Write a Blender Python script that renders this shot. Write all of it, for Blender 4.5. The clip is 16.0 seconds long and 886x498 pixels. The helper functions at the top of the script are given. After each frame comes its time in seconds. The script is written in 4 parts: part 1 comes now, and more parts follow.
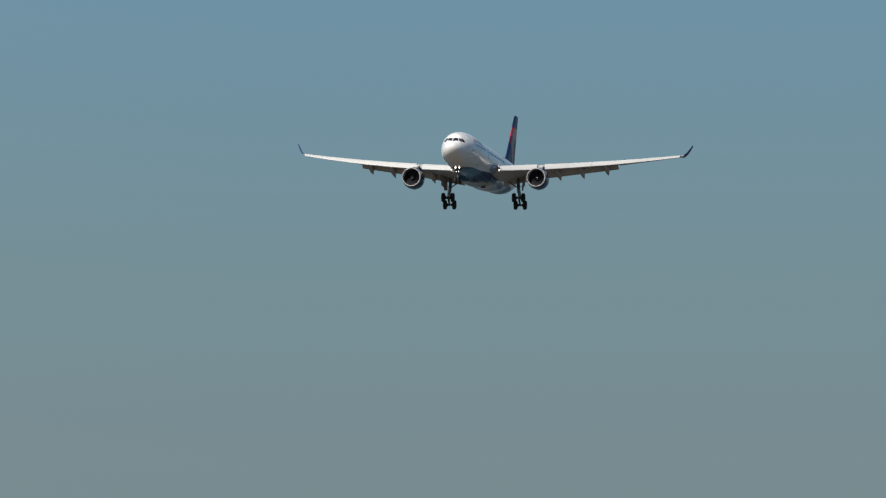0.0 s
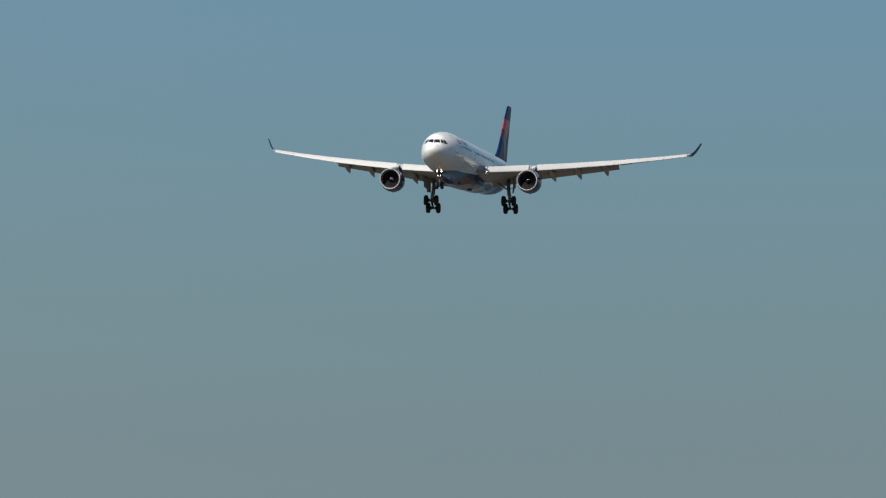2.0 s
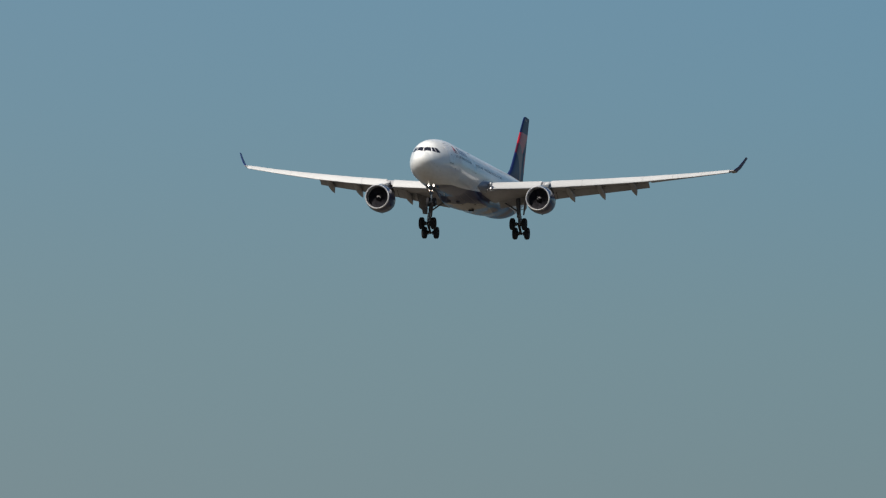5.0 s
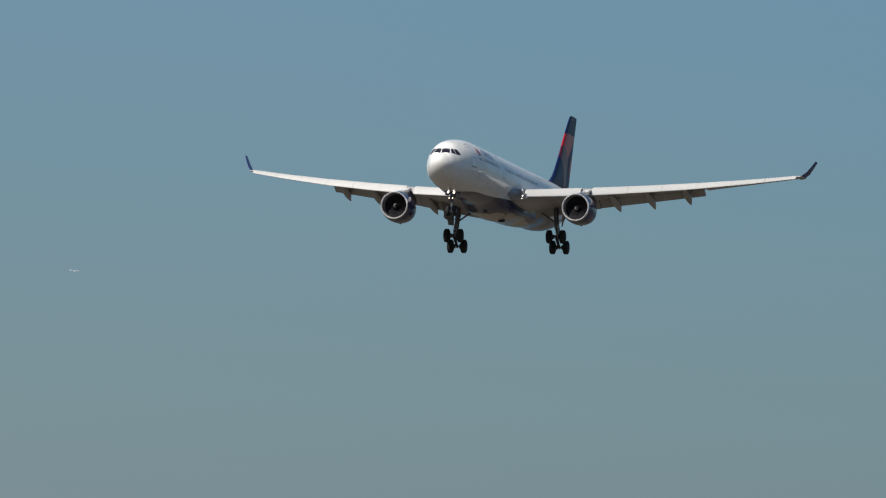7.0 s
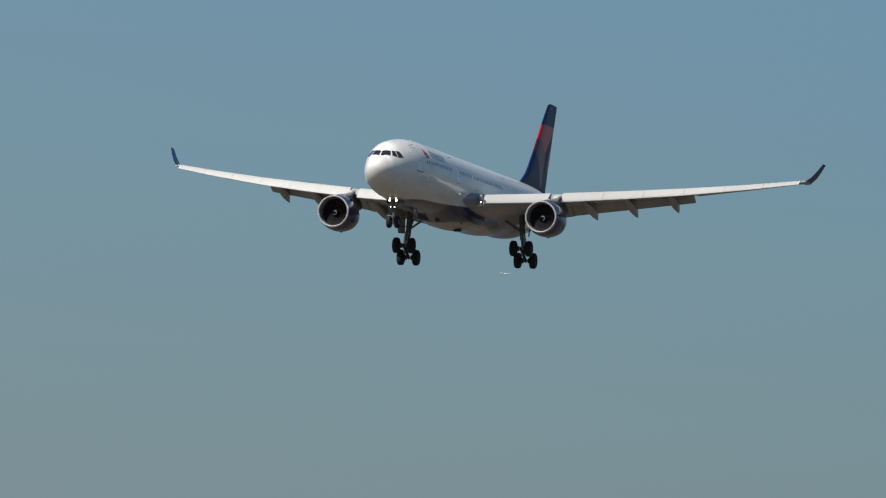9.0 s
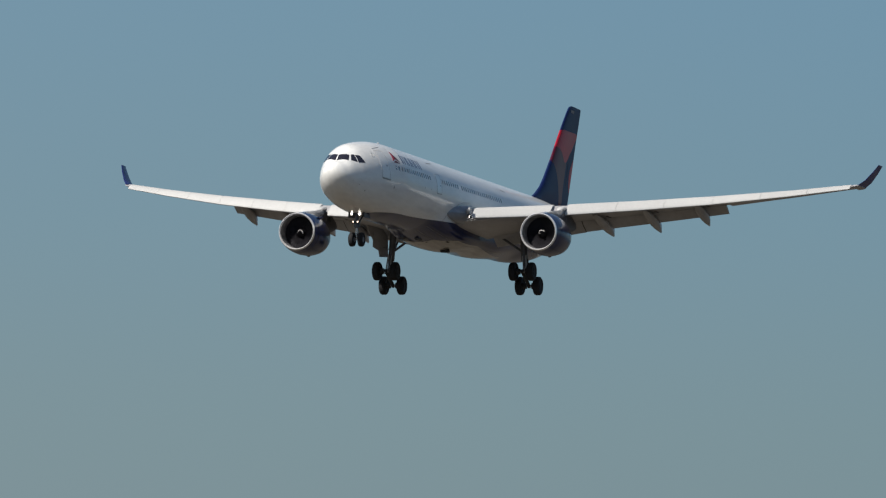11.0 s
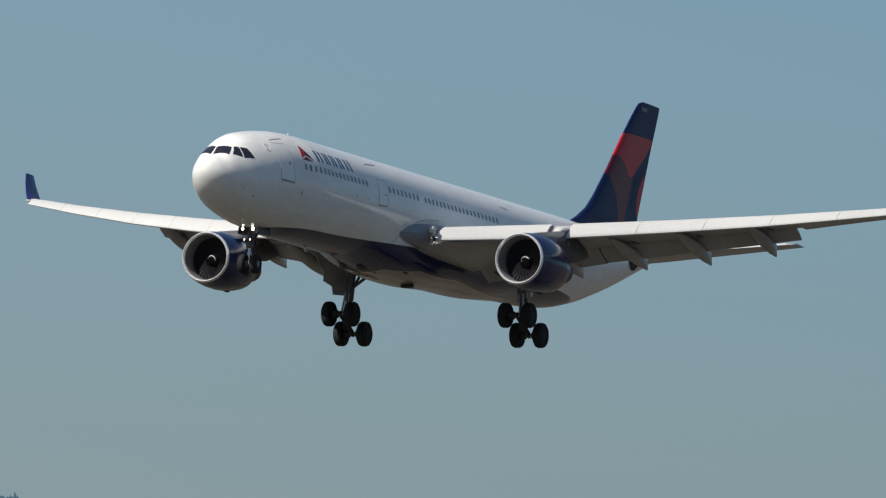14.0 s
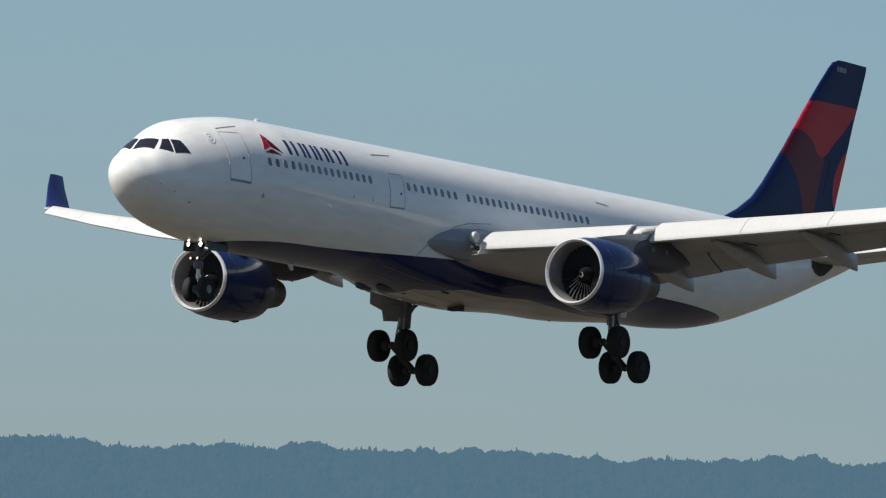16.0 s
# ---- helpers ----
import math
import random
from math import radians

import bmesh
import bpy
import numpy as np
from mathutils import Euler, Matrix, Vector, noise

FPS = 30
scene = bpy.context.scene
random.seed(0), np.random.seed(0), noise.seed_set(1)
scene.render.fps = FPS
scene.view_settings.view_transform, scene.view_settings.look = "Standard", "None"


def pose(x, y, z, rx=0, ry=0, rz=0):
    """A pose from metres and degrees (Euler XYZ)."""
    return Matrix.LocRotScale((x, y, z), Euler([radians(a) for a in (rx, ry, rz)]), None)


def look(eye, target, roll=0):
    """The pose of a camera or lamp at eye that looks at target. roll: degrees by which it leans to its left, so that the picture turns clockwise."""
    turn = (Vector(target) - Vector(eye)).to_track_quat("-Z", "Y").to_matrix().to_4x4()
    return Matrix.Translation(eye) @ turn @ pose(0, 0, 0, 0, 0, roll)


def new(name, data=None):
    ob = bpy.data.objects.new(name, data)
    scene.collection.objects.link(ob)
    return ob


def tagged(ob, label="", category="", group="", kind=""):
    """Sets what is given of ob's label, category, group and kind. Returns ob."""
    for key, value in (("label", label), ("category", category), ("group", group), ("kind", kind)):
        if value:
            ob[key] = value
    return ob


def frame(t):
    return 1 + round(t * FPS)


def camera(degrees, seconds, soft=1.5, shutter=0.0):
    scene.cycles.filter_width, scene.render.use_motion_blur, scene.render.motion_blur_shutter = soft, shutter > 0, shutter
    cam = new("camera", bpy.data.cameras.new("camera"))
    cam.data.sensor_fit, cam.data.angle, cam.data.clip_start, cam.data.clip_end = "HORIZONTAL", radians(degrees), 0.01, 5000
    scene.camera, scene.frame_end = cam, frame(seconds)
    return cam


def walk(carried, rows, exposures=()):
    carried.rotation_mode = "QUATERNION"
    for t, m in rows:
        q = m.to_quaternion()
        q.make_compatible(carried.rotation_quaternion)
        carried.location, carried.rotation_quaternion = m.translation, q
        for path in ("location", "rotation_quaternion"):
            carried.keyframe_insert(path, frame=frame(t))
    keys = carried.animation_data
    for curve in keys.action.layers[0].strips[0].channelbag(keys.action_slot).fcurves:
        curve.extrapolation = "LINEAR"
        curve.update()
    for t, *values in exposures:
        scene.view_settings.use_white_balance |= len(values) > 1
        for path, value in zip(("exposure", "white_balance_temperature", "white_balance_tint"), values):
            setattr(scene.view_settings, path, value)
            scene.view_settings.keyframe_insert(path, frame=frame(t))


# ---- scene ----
PI = math.pi
NOSE = 25.0  # the aircraft's origin lies this far behind its nose


# ---- camera ----
EYE = Vector((0, 0, 1.7))
cam = camera(4.520, 16.0, soft=1.25)
# seconds, pan, tilt, roll in degrees
PAN = [
    (0, 9.993, 3.278, -0.049), (0.5, 10.256, 3.312, -0.096), (1, 10.479, 3.344, -0.007), (1.5, 10.741, 3.383, 0.088),
    (2, 11.048, 3.429, -0.018), (2.5, 11.351, 3.481, -0.109), (3, 11.633, 3.531, -0.233), (3.5, 11.948, 3.580, -0.145),
    (4, 12.326, 3.632, 0.052), (4.5, 12.726, 3.685, 0.011), (5, 13.149, 3.737, -0.030), (5.5, 13.596, 3.788, -0.071),
    (6, 14.067, 3.837, -0.112), (6.5, 14.562, 3.883, -0.153), (7, 15.083, 3.924, -0.279), (7.5, 15.559, 3.961, 0.123),
    (8, 16.055, 3.996, 0.614), (8.5, 16.560, 4.041, 0.638), (9, 17.092, 4.093, 0.122), (9.5, 17.703, 4.145, 0.028),
    (10, 18.398, 4.198, -0.065), (10.5, 19.153, 4.249, -0.159), (11, 19.942, 4.300, -0.253), (11.5, 20.742, 4.347, -0.346),
    (12, 21.563, 4.391, 0.108), (12.5, 22.518, 4.433, 0.263), (13, 23.610, 4.472, 0.135), (13.5, 24.910, 4.506, -0.111),
    (14, 26.385, 4.529, -0.154), (14.5, 28.009, 4.543, -0.193), (15, 29.883, 4.542, -0.026), (15.5, 31.794, 4.533, 0.204),
    (16, 33.960, 4.515, 0.086),
]


def aim(pan, tilt, roll):
    a, b = radians(pan), radians(tilt)
    return look(EYE, EYE + Vector((math.cos(a) * math.cos(b), math.sin(a) * math.cos(b), math.sin(b))) * 100, roll)


walk(cam, [(t, aim(a, b, c)) for t, a, b, c in PAN],
     exposures=[(0, 0.0), (4, -0.01), (8, -0.01), (12, 0.02), (13.4, 0.08), (14.5, 0.18), (16, 0.34)])

# ---- sky and sun ----
SUN = Vector((-0.95, 0.43, 1.0)).normalized()
world = bpy.data.worlds.new("sky")
scene.world = world
world.use_nodes = True
wn, wl = world.node_tree.nodes, world.node_tree.links
wn.clear()
sky = wn.new("ShaderNodeTexSky")
sky.sky_type, sky.sun_disc = "NISHITA", False
sky.sun_elevation = math.asin(SUN.z)
sky.sun_rotation = math.atan2(SUN.x, SUN.y)
sky.dust_density, sky.air_density = 2.0, 1.0
back_sky = wn.new("ShaderNodeBackground")
back_sky.inputs[1].default_value = 0.06
# summer haze that thickens towards the horizon
coord = wn.new("ShaderNodeTexCoord")
split = wn.new("ShaderNodeSeparateXYZ")


def haze_ramp(stops):
    r = wn.new("ShaderNodeValToRGB")
    e = r.color_ramp.elements
    e[0].position, e[0].color = stops[0][0], (*stops[0][1], 1)
    e[1].position, e[1].color = stops[-1][0], (*stops[-1][1], 1)
    for pos, col in stops[1:-1]:
        e.new(pos).color = (*col, 1)
    return r


# the haze is bluer on one bearing and whiter on the other
ramp = haze_ramp([(0.0, (0.203, 0.242, 0.241)), (0.026, (0.193, 0.252, 0.266)), (0.0433, (0.183, 0.262, 0.287)), (0.0576, (0.176, 0.275, 0.314)), (0.0767, (0.158, 0.283, 0.366)), (0.11, (0.139, 0.281, 0.419)), (0.3, (0.113, 0.256, 0.430))])
ramp_b = haze_ramp([(0.0, (0.234, 0.280, 0.303)), (0.04, (0.241, 0.302, 0.325)), (0.063, (0.239, 0.312, 0.330)), (0.094, (0.215, 0.320, 0.378)), (0.15, (0.178, 0.298, 0.396)), (0.3, (0.122, 0.262, 0.410))])
bearing = wn.new("ShaderNodeMath")
bearing.operation = "ARCTAN2"
wl.new(split.outputs["Y"], bearing.inputs[0])
wl.new(split.outputs["X"], bearing.inputs[1])
side_mix = wn.new("ShaderNodeMapRange")
side_mix.inputs["From Min"].default_value, side_mix.inputs["From Max"].default_value = radians(11), radians(34)
wl.new(bearing.outputs[0], side_mix.inputs["Value"])
both = wn.new("ShaderNodeMix")
both.data_type = "RGBA"
wl.new(side_mix.outputs[0], both.inputs[0])
wl.new(ramp.outputs[0], both.inputs[6])
wl.new(ramp_b.outputs[0], both.inputs[7])
wl.new(split.outputs["Z"], ramp_b.inputs[0])
haze = wn.new("ShaderNodeBackground")
haze.inputs[1].default_value = 1.0
fade = wn.new("ShaderNodeMapRange")
fade.inputs["From Min"].default_value, fade.inputs["From Max"].default_value = 0.12, 0.5
mix = wn.new("ShaderNodeMixShader")
wout = wn.new("ShaderNodeOutputWorld")
wl.new(coord.outputs["Generated"], split.inputs[0])
wl.new(split.outputs["Z"], ramp.inputs[0])
wl.new(split.outputs["Z"], fade.inputs["Value"])
wl.new(both.outputs[2], haze.inputs[0])
wl.new(sky.outputs[0], back_sky.inputs[0])
wl.new(fade.outputs[0], mix.inputs[0])
wl.new(haze.outputs[0], mix.inputs[1])
wl.new(back_sky.outputs[0], mix.inputs[2])
wl.new(mix.outputs[0], wout.inputs[0])

sun = new("sun", bpy.data.lights.new("sun", "SUN"))
sun.data.energy, sun.data.angle, sun.data.color = 5.0, radians(0.53), (1.0, 0.95, 0.87)
sun.matrix_world = look(SUN * 100, (0, 0, 0))


# ---- materials ----
def material(name, colour, rough=0.5, metal=0.0, grain=0.06, scale=3.0, bump=0.0, bump_scale=40.0, coat=0.0, streak=None, spec=0.5):
    """A surface with two scales of variation in its colour and roughness. streak: stretch of the larger stains along x."""
    m = bpy.data.materials.new(name)
    m.use_nodes = True
    n, l = m.node_tree.nodes, m.node_tree.links
    b = n["Principled BSDF"]
    tc = n.new("ShaderNodeTexCoord")
    mp = n.new("ShaderNodeMapping")
    if streak:
        mp.inputs["Scale"].default_value = (1.0 / streak, 1, 1)
    big, fine = n.new("ShaderNodeTexNoise"), n.new("ShaderNodeTexNoise")
    big.inputs["Scale"].default_value, fine.inputs["Scale"].default_value = scale * 0.25, scale * 4
    big.inputs["Detail"].default_value, fine.inputs["Detail"].default_value = 4, 6
    l.new(tc.outputs["Object"], mp.inputs[0])
    l.new(mp.outputs[0], big.inputs["Vector"])
    l.new(mp.outputs[0], fine.inputs["Vector"])
    add = n.new("ShaderNodeMath")
    add.operation = "ADD"
    l.new(big.outputs["Fac"], add.inputs[0])
    l.new(fine.outputs["Fac"], add.inputs[1])
    rng = n.new("ShaderNodeMapRange")
    rng.inputs["From Min"].default_value, rng.inputs["From Max"].default_value = 0.6, 1.4
    rng.inputs["To Min"].default_value, rng.inputs["To Max"].default_value = 1 - grain * 1.6, 1 + grain
    l.new(add.outputs[0], rng.inputs["Value"])
    hsv = n.new("ShaderNodeHueSaturation")
    hsv.inputs["Color"].default_value = (*colour, 1)
    l.new(rng.outputs[0], hsv.inputs["Value"])
    l.new(hsv.outputs[0], b.inputs["Base Color"])
    rr = n.new("ShaderNodeMapRange")
    rr.inputs["To Min"].default_value, rr.inputs["To Max"].default_value = max(0.03, rough * 0.8), min(1, rough * 1.25)
    l.new(big.outputs["Fac"], rr.inputs["Value"])
    l.new(rr.outputs[0], b.inputs["Roughness"])
    b.inputs["Metallic"].default_value = metal
    b.inputs["Specular IOR Level"].default_value = spec
    b.inputs["Coat Weight"].default_value = coat
    b.inputs["Coat Roughness"].default_value = 0.08
    if bump:
        bn, bm_ = n.new("ShaderNodeTexNoise"), n.new("ShaderNodeBump")
        bn.inputs["Scale"].default_value = bump_scale
        bm_.inputs["Strength"].default_value, bm_.inputs["Distance"].default_value = 1.0, bump
        l.new(tc.outputs["Object"], bn.inputs["Vector"])
        l.new(bn.outputs["Fac"], bm_.inputs["Height"])
        l.new(bm_.outputs[0], b.inputs["Normal"])
    return m


def glowing(name, colour, strength):
    m = bpy.data.materials.new(name)
    m.use_nodes = True
    b = m.node_tree.nodes["Principled BSDF"]
    b.inputs["Base Color"].default_value = (0.8, 0.8, 0.8, 1)
    b.inputs["Emission Color"].default_value = (*colour, 1)
    b.inputs["Emission Strength"].default_value = strength
    return m


def two_tone(name, upper, lower, line, rough, grain):
    """Gloss paint whose colour changes along a height line: line gives (x, z) knots from nose to tail."""
    m = material(name, upper, rough, 0, grain, 0.8, coat=0.6, streak=4, spec=0.05)
    n, l = m.node_tree.nodes, m.node_tree.links
    hsv = next(k for k in n if k.type == "HUE_SAT")
    tc = next(k for k in n if k.type == "TEX_COORD")
    sx = n.new("ShaderNodeSeparateXYZ")
    l.new(tc.outputs["Object"], sx.inputs[0])
    cv = n.new("ShaderNodeFloatCurve")
    mr = n.new("ShaderNodeMapRange")
    mr.inputs["From Min"].default_value, mr.inputs["From Max"].default_value = -NOSE, 40.0
    l.new(sx.outputs["X"], mr.inputs["Value"])
    l.new(mr.outputs[0], cv.inputs["Value"])
    c = cv.mapping.curves[0]
    pts = [(x / 65.0, (z + 4) / 8) for x, z in line]
    c.points[0].location, c.points[-1].location = pts[0], pts[-1]
    for q in pts[1:-1]:
        c.points.new(*q)
    for q in c.points:
        q.handle_type = "AUTO_CLAMPED"
    cv.mapping.update()
    z = n.new("ShaderNodeMapRange")
    z.inputs["From Min"].default_value, z.inputs["From Max"].default_value = -4, 4
    l.new(sx.outputs["Z"], z.inputs["Value"])
    less = n.new("ShaderNodeMath")
    less.operation = "LESS_THAN"
    l.new(z.outputs[0], less.inputs[0])
    l.new(cv.outputs[0], less.inputs[1])
    mx = n.new("ShaderNodeMix")
    mx.data_type = "RGBA"
    mx.inputs[6].default_value = (*upper, 1)
    mx.inputs[7].default_value = (*lower, 1)
    l.new(less.outputs[0], mx.inputs["Factor"])
    l.new(mx.outputs[2], hsv.inputs["Color"])
    return m


NAVY = (0.009, 0.017, 0.075)
WHITE = (0.82, 0.82, 0.81)
M_HULL = two_tone("hull_paint", WHITE, NAVY, [(0, -3.9), (6.6, -3.0), (8, -2.70), (9.05, -2.58), (11.3, -2.41), (14.1, -2.31), (19.7, -2.01), (23.8, -1.80), (30, -1.62), (40.6, -1.54), (45.5, -1.59), (47.9, -1.75), (48.8, -3.0), (65, -3.9)], 0.28, 0.08)
M_WHITE = material("white_paint", WHITE, 0.3, 0, 0.05, 1.0, coat=1.0, spec=0.1)
M_NAVY = material("navy_paint", (0.007, 0.019, 0.085), 0.3, 0, 0.12, 1.0, coat=0.6, spec=0.1)
M_WINGLET = material("winglet_blue_paint", (0.022, 0.034, 0.16), 0.35, 0, 0.1, 1.0)
M_FIN = material("fin_navy_paint", (0.007, 0.016, 0.078), 0.45, 0, 0.10, 0.8, coat=0.12, spec=0.1)
M_RED = material("red_paint", (0.42, 0.014, 0.026), 0.3, 0, 0.08, 1.0, coat=0.12, spec=0.1)
M_DARKRED = material("dark_red_paint", (0.098, 0.009, 0.022), 0.3, 0, 0.08, 1.0, coat=0.12, spec=0.1)
M_GREY = material("wing_grey_paint", (0.385, 0.38, 0.39), 0.4, 0, 0.12, 0.7, coat=0.1, streak=3)
M_BELLY = material("belly_grey_paint", (0.36, 0.335, 0.30), 0.5, 0, 0.3, 0.8, streak=6, coat=0.7)
M_ROOT = material("root_grey_paint", (0.25, 0.275, 0.32), 0.4, 0, 0.10, 0.8, coat=0.8, spec=0.2)
M_SLAT = material("slat_paint", (0.52, 0.52, 0.515), 0.45, 0.0, 0.05, 1.2)
M_PYLON = material("pylon_dark_paint", (0.055, 0.052, 0.06), 0.42, 0, 0.15, 1.5)
M_LIP = material("polished_lip", (0.86, 0.86, 0.87), 0.28, 0.5, 0.05, 2.0)
M_METAL = material("gear_metal", (0.30, 0.30, 0.31), 0.42, 0.6, 0.2, 6.0)
M_CHROME = material("oleo_chrome", (0.55, 0.55, 0.56), 0.25, 0.8, 0.1, 5.0)
M_PALE = material("pale_gear_paint", (0.50, 0.50, 0.50), 0.45, 0.0, 0.15, 6.0)
M_FAINT = material("faint_grey_mark", (0.56, 0.56, 0.57), 0.5, 0, 0.08, 3.0)
M_GEARPAINT = material("gear_paint", (0.10, 0.10, 0.11), 0.45, 0.1, 0.2, 5.0)
M_RUBBER = material("tyre_rubber", (0.018, 0.018, 0.02), 0.8, 0, 0.25, 6.0, bump=0.004, bump_scale=60, spec=0.3)
M_RIM = material("wheel_rim", (0.025, 0.025, 0.03), 0.7, 0.0, 0.15, 8.0, spec=0.25)
M_HUBCAP = material("hub_cap", (0.20, 0.20, 0.21), 0.5, 0.2, 0.15, 8.0)
M_GLASS = material("dark_glass", (0.022, 0.022, 0.034), 0.08, 0, 0.15, 2.0, spec=0.7)
M_WINDOW = material("cabin_window", (0.075, 0.095, 0.12), 0.12, 0, 0.2, 2.0, coat=1.0, spec=0.6)
M_SEAM = material("panel_seam", (0.32, 0.32, 0.33), 0.6, 0, 0.1, 3.0)
M_FANBACK = material("stator_grey", (0.055, 0.053, 0.06), 0.6, 0, 0.1, 3.0)
M_DUCT = material("inlet_duct", (0.17, 0.168, 0.175), 0.5, 0.1, 0.15, 3.0)
M_FAN = material("fan_blade", (0.028, 0.027, 0.033), 0.6, 0.0, 0.1, 6.0, spec=0.2)
M_SPINNER = material("spinner_black", (0.008, 0.008, 0.010), 0.5, 0, 0.1, 4.0, spec=0.2)
M_SWIRL = material("spinner_swirl", (0.75, 0.75, 0.75), 0.5, 0, 0.05, 4.0)
M_HOT = material("exhaust_metal", (0.10, 0.088, 0.08), 0.45, 0.6, 0.25, 4.0)
M_WELL = material("wheel_well", (0.035, 0.035, 0.035), 0.8, 0, 0.2, 4.0)
M_LAMP = glowing("landing_lamp", (1.0, 0.93, 0.80), 5.0)
M_ROOTLAMP = glowing("root_lamp", (1.0, 0.92, 0.84), 7.0)
M_TAXI = glowing("taxi_lamp", (1.0, 0.72, 0.55), 4.0)


# ---- mesh tools ----
def part(name, verts, faces, mat, parent=None, label="", smooth=True):
    me = bpy.data.meshes.new(name)
    me.from_pydata([tuple(v) for v in verts], [], faces)
    bm = bmesh.new()
    bm.from_mesh(me)
    bmesh.ops.recalc_face_normals(bm, faces=bm.faces)
    bm.to_mesh(me)
    bm.free()
    me.materials.append(mat)
    if smooth:
        me.polygons.foreach_set("use_smooth", [True] * len(me.polygons))
        me.set_sharp_from_angle(angle=radians(38))
    ob = new(name, me)
    if parent is not None:
        ob.parent = parent
    if label:
        ob["label"] = label
    return ob


def loft(rings, caps=True, closed=True):
    n = len(rings[0])
    v = [p for r in rings for p in r]
    f = []
    for i in range(len(rings) - 1):
        for j in range(n if closed else n - 1):
            a, b = i * n + j, i * n + (j + 1) % n
            f.append((a, b, b + n, a + n))
    if caps and closed:
        f.append(tuple(range(n)))
        f.append(tuple(range((len(rings) - 1) * n, len(rings) * n)))
    return v, f


def join(*meshes):
    v, f = [], []
    for vv, ff in meshes:
        k = len(v)
        v += list(vv)
        f += [tuple(i + k for i in q) for q in ff]
    return v, f


def revolve(profile, origin, axis="x", n=48, caps=False):
    """profile: (along, radius) pairs; a body of revolution about an axis through origin."""
    rings = []
    for u, r in profile:
        ring = []
        for k in range(n):
            a = 2 * PI * k / n
            c, s = r * math.cos(a), r * math.sin(a)
            ring.append({"x": (u, c, s), "y": (c, u, s), "z": (c, s, u)}[axis])
        rings.append([tuple(Vector(origin) + Vector(p)) for p in ring])
    return loft(rings, caps)


def tube(a, b, r0, r1=None, n=14):
    a, b = Vector(a), Vector(b)
    r1 = r0 if r1 is None else r1
    q = (b - a).to_track_quat("Z", "Y")
    rings = [[tuple(p + q @ Vector((r * math.cos(2 * PI * k / n), r * math.sin(2 * PI * k / n), 0))) for k in range(n)] for p, r in ((a, r0), (b, r1))]
    return loft(rings)


def slab(outline, thick, axis_dir):
    """A plate: a closed outline of 3D points, thickened both ways along axis_dir."""
    d = Vector(axis_dir).normalized() * (thick / 2)
    return loft([[tuple(Vector(p) - d) for p in outline], [tuple(Vector(p) + d) for p in outline]])


def P(x, y, z):
    return (x - NOSE, y, z)


# ---- ground and distance ----
def ground_sheet():
    """Dry airfield grass, an unseen near zone darkened for the belly's reflections, and beyond a wavering bank an
    unseen river assumed from them.
    """
    m = material("dry_grass_and_river", (0.076, 0.063, 0.046), 0.95, 0, 0.3, 0.05, bump=0.05, bump_scale=2.0)
    n, l = m.node_tree.nodes, m.node_tree.links
    b = n["Principled BSDF"]
    tc = next(k for k in n if k.type == "TEX_COORD")
    hsv = next(k for k in n if k.type == "HUE_SAT")
    sx, bank, add = n.new("ShaderNodeSeparateXYZ"), n.new("ShaderNodeTexNoise"), n.new("ShaderNodeMath")
    bank.inputs["Scale"].default_value, bank.inputs["Detail"].default_value = 0.003, 5
    add.operation, add.inputs[1].default_value = "MULTIPLY_ADD", 160.0
    l.new(tc.outputs["Object"], sx.inputs[0])
    l.new(tc.outputs["Object"], bank.inputs["Vector"])
    l.new(bank.outputs["Fac"], add.inputs[0])
    l.new(sx.outputs["X"], add.inputs[2])
    near, far_ = n.new("ShaderNodeMapRange"), n.new("ShaderNodeMapRange")
    near.inputs["From Min"].default_value, near.inputs["From Max"].default_value = RIVER[0] + 80, RIVER[0] + 90
    far_.inputs["From Min"].default_value, far_.inputs["From Max"].default_value = RIVER[1] + 90, RIVER[1] + 80
    wet = n.new("ShaderNodeMath")
    wet.operation = "MULTIPLY"
    for k in (near, far_):
        l.new(add.outputs[0], k.inputs["Value"])
    l.new(near.outputs[0], wet.inputs[0])
    l.new(far_.outputs[0], wet.inputs[1])
    col, rough = n.new("ShaderNodeMix"), n.new("ShaderNodeMix")
    col.data_type = "RGBA"
    col.inputs[7].default_value = (0.020, 0.036, 0.042, 1)
    rough.inputs[2].default_value, rough.inputs[3].default_value = 0.95, 0.30
    l.new(wet.outputs[0], col.inputs["Factor"])
    l.new(wet.outputs[0], rough.inputs["Factor"])
    dark_near, land = n.new("ShaderNodeMapRange"), n.new("ShaderNodeMix")
    dark_near.inputs["From Min"].default_value, dark_near.inputs["From Max"].default_value = DARK_GROUND + 90, DARK_GROUND + 70
    land.data_type = "RGBA"
    land.inputs[7].default_value = (0.046, 0.040, 0.029, 1)
    l.new(add.outputs[0], dark_near.inputs["Value"])
    l.new(dark_near.outputs[0], land.inputs["Factor"])
    l.new(hsv.outputs[0], land.inputs[6])
    l.new(land.outputs[2], col.inputs[6])
    l.new(col.outputs[2], b.inputs["Base Color"])
    l.new(rough.outputs[0], b.inputs["Roughness"])
    R, k_ = 4900, 64
    v = [(0, 0, 0)] + [(R * math.cos(2 * PI * k / k_), R * math.sin(2 * PI * k / k_), 0) for k in range(k_)]
    f = [(0, 1 + k, 1 + (k + 1) % k_) for k in range(k_)]
    return tagged(part("ground", v, f, m, smooth=False), "flat dry grass, darkened on the unseen near side, with an unseen river beyond", "ground", kind="structure")


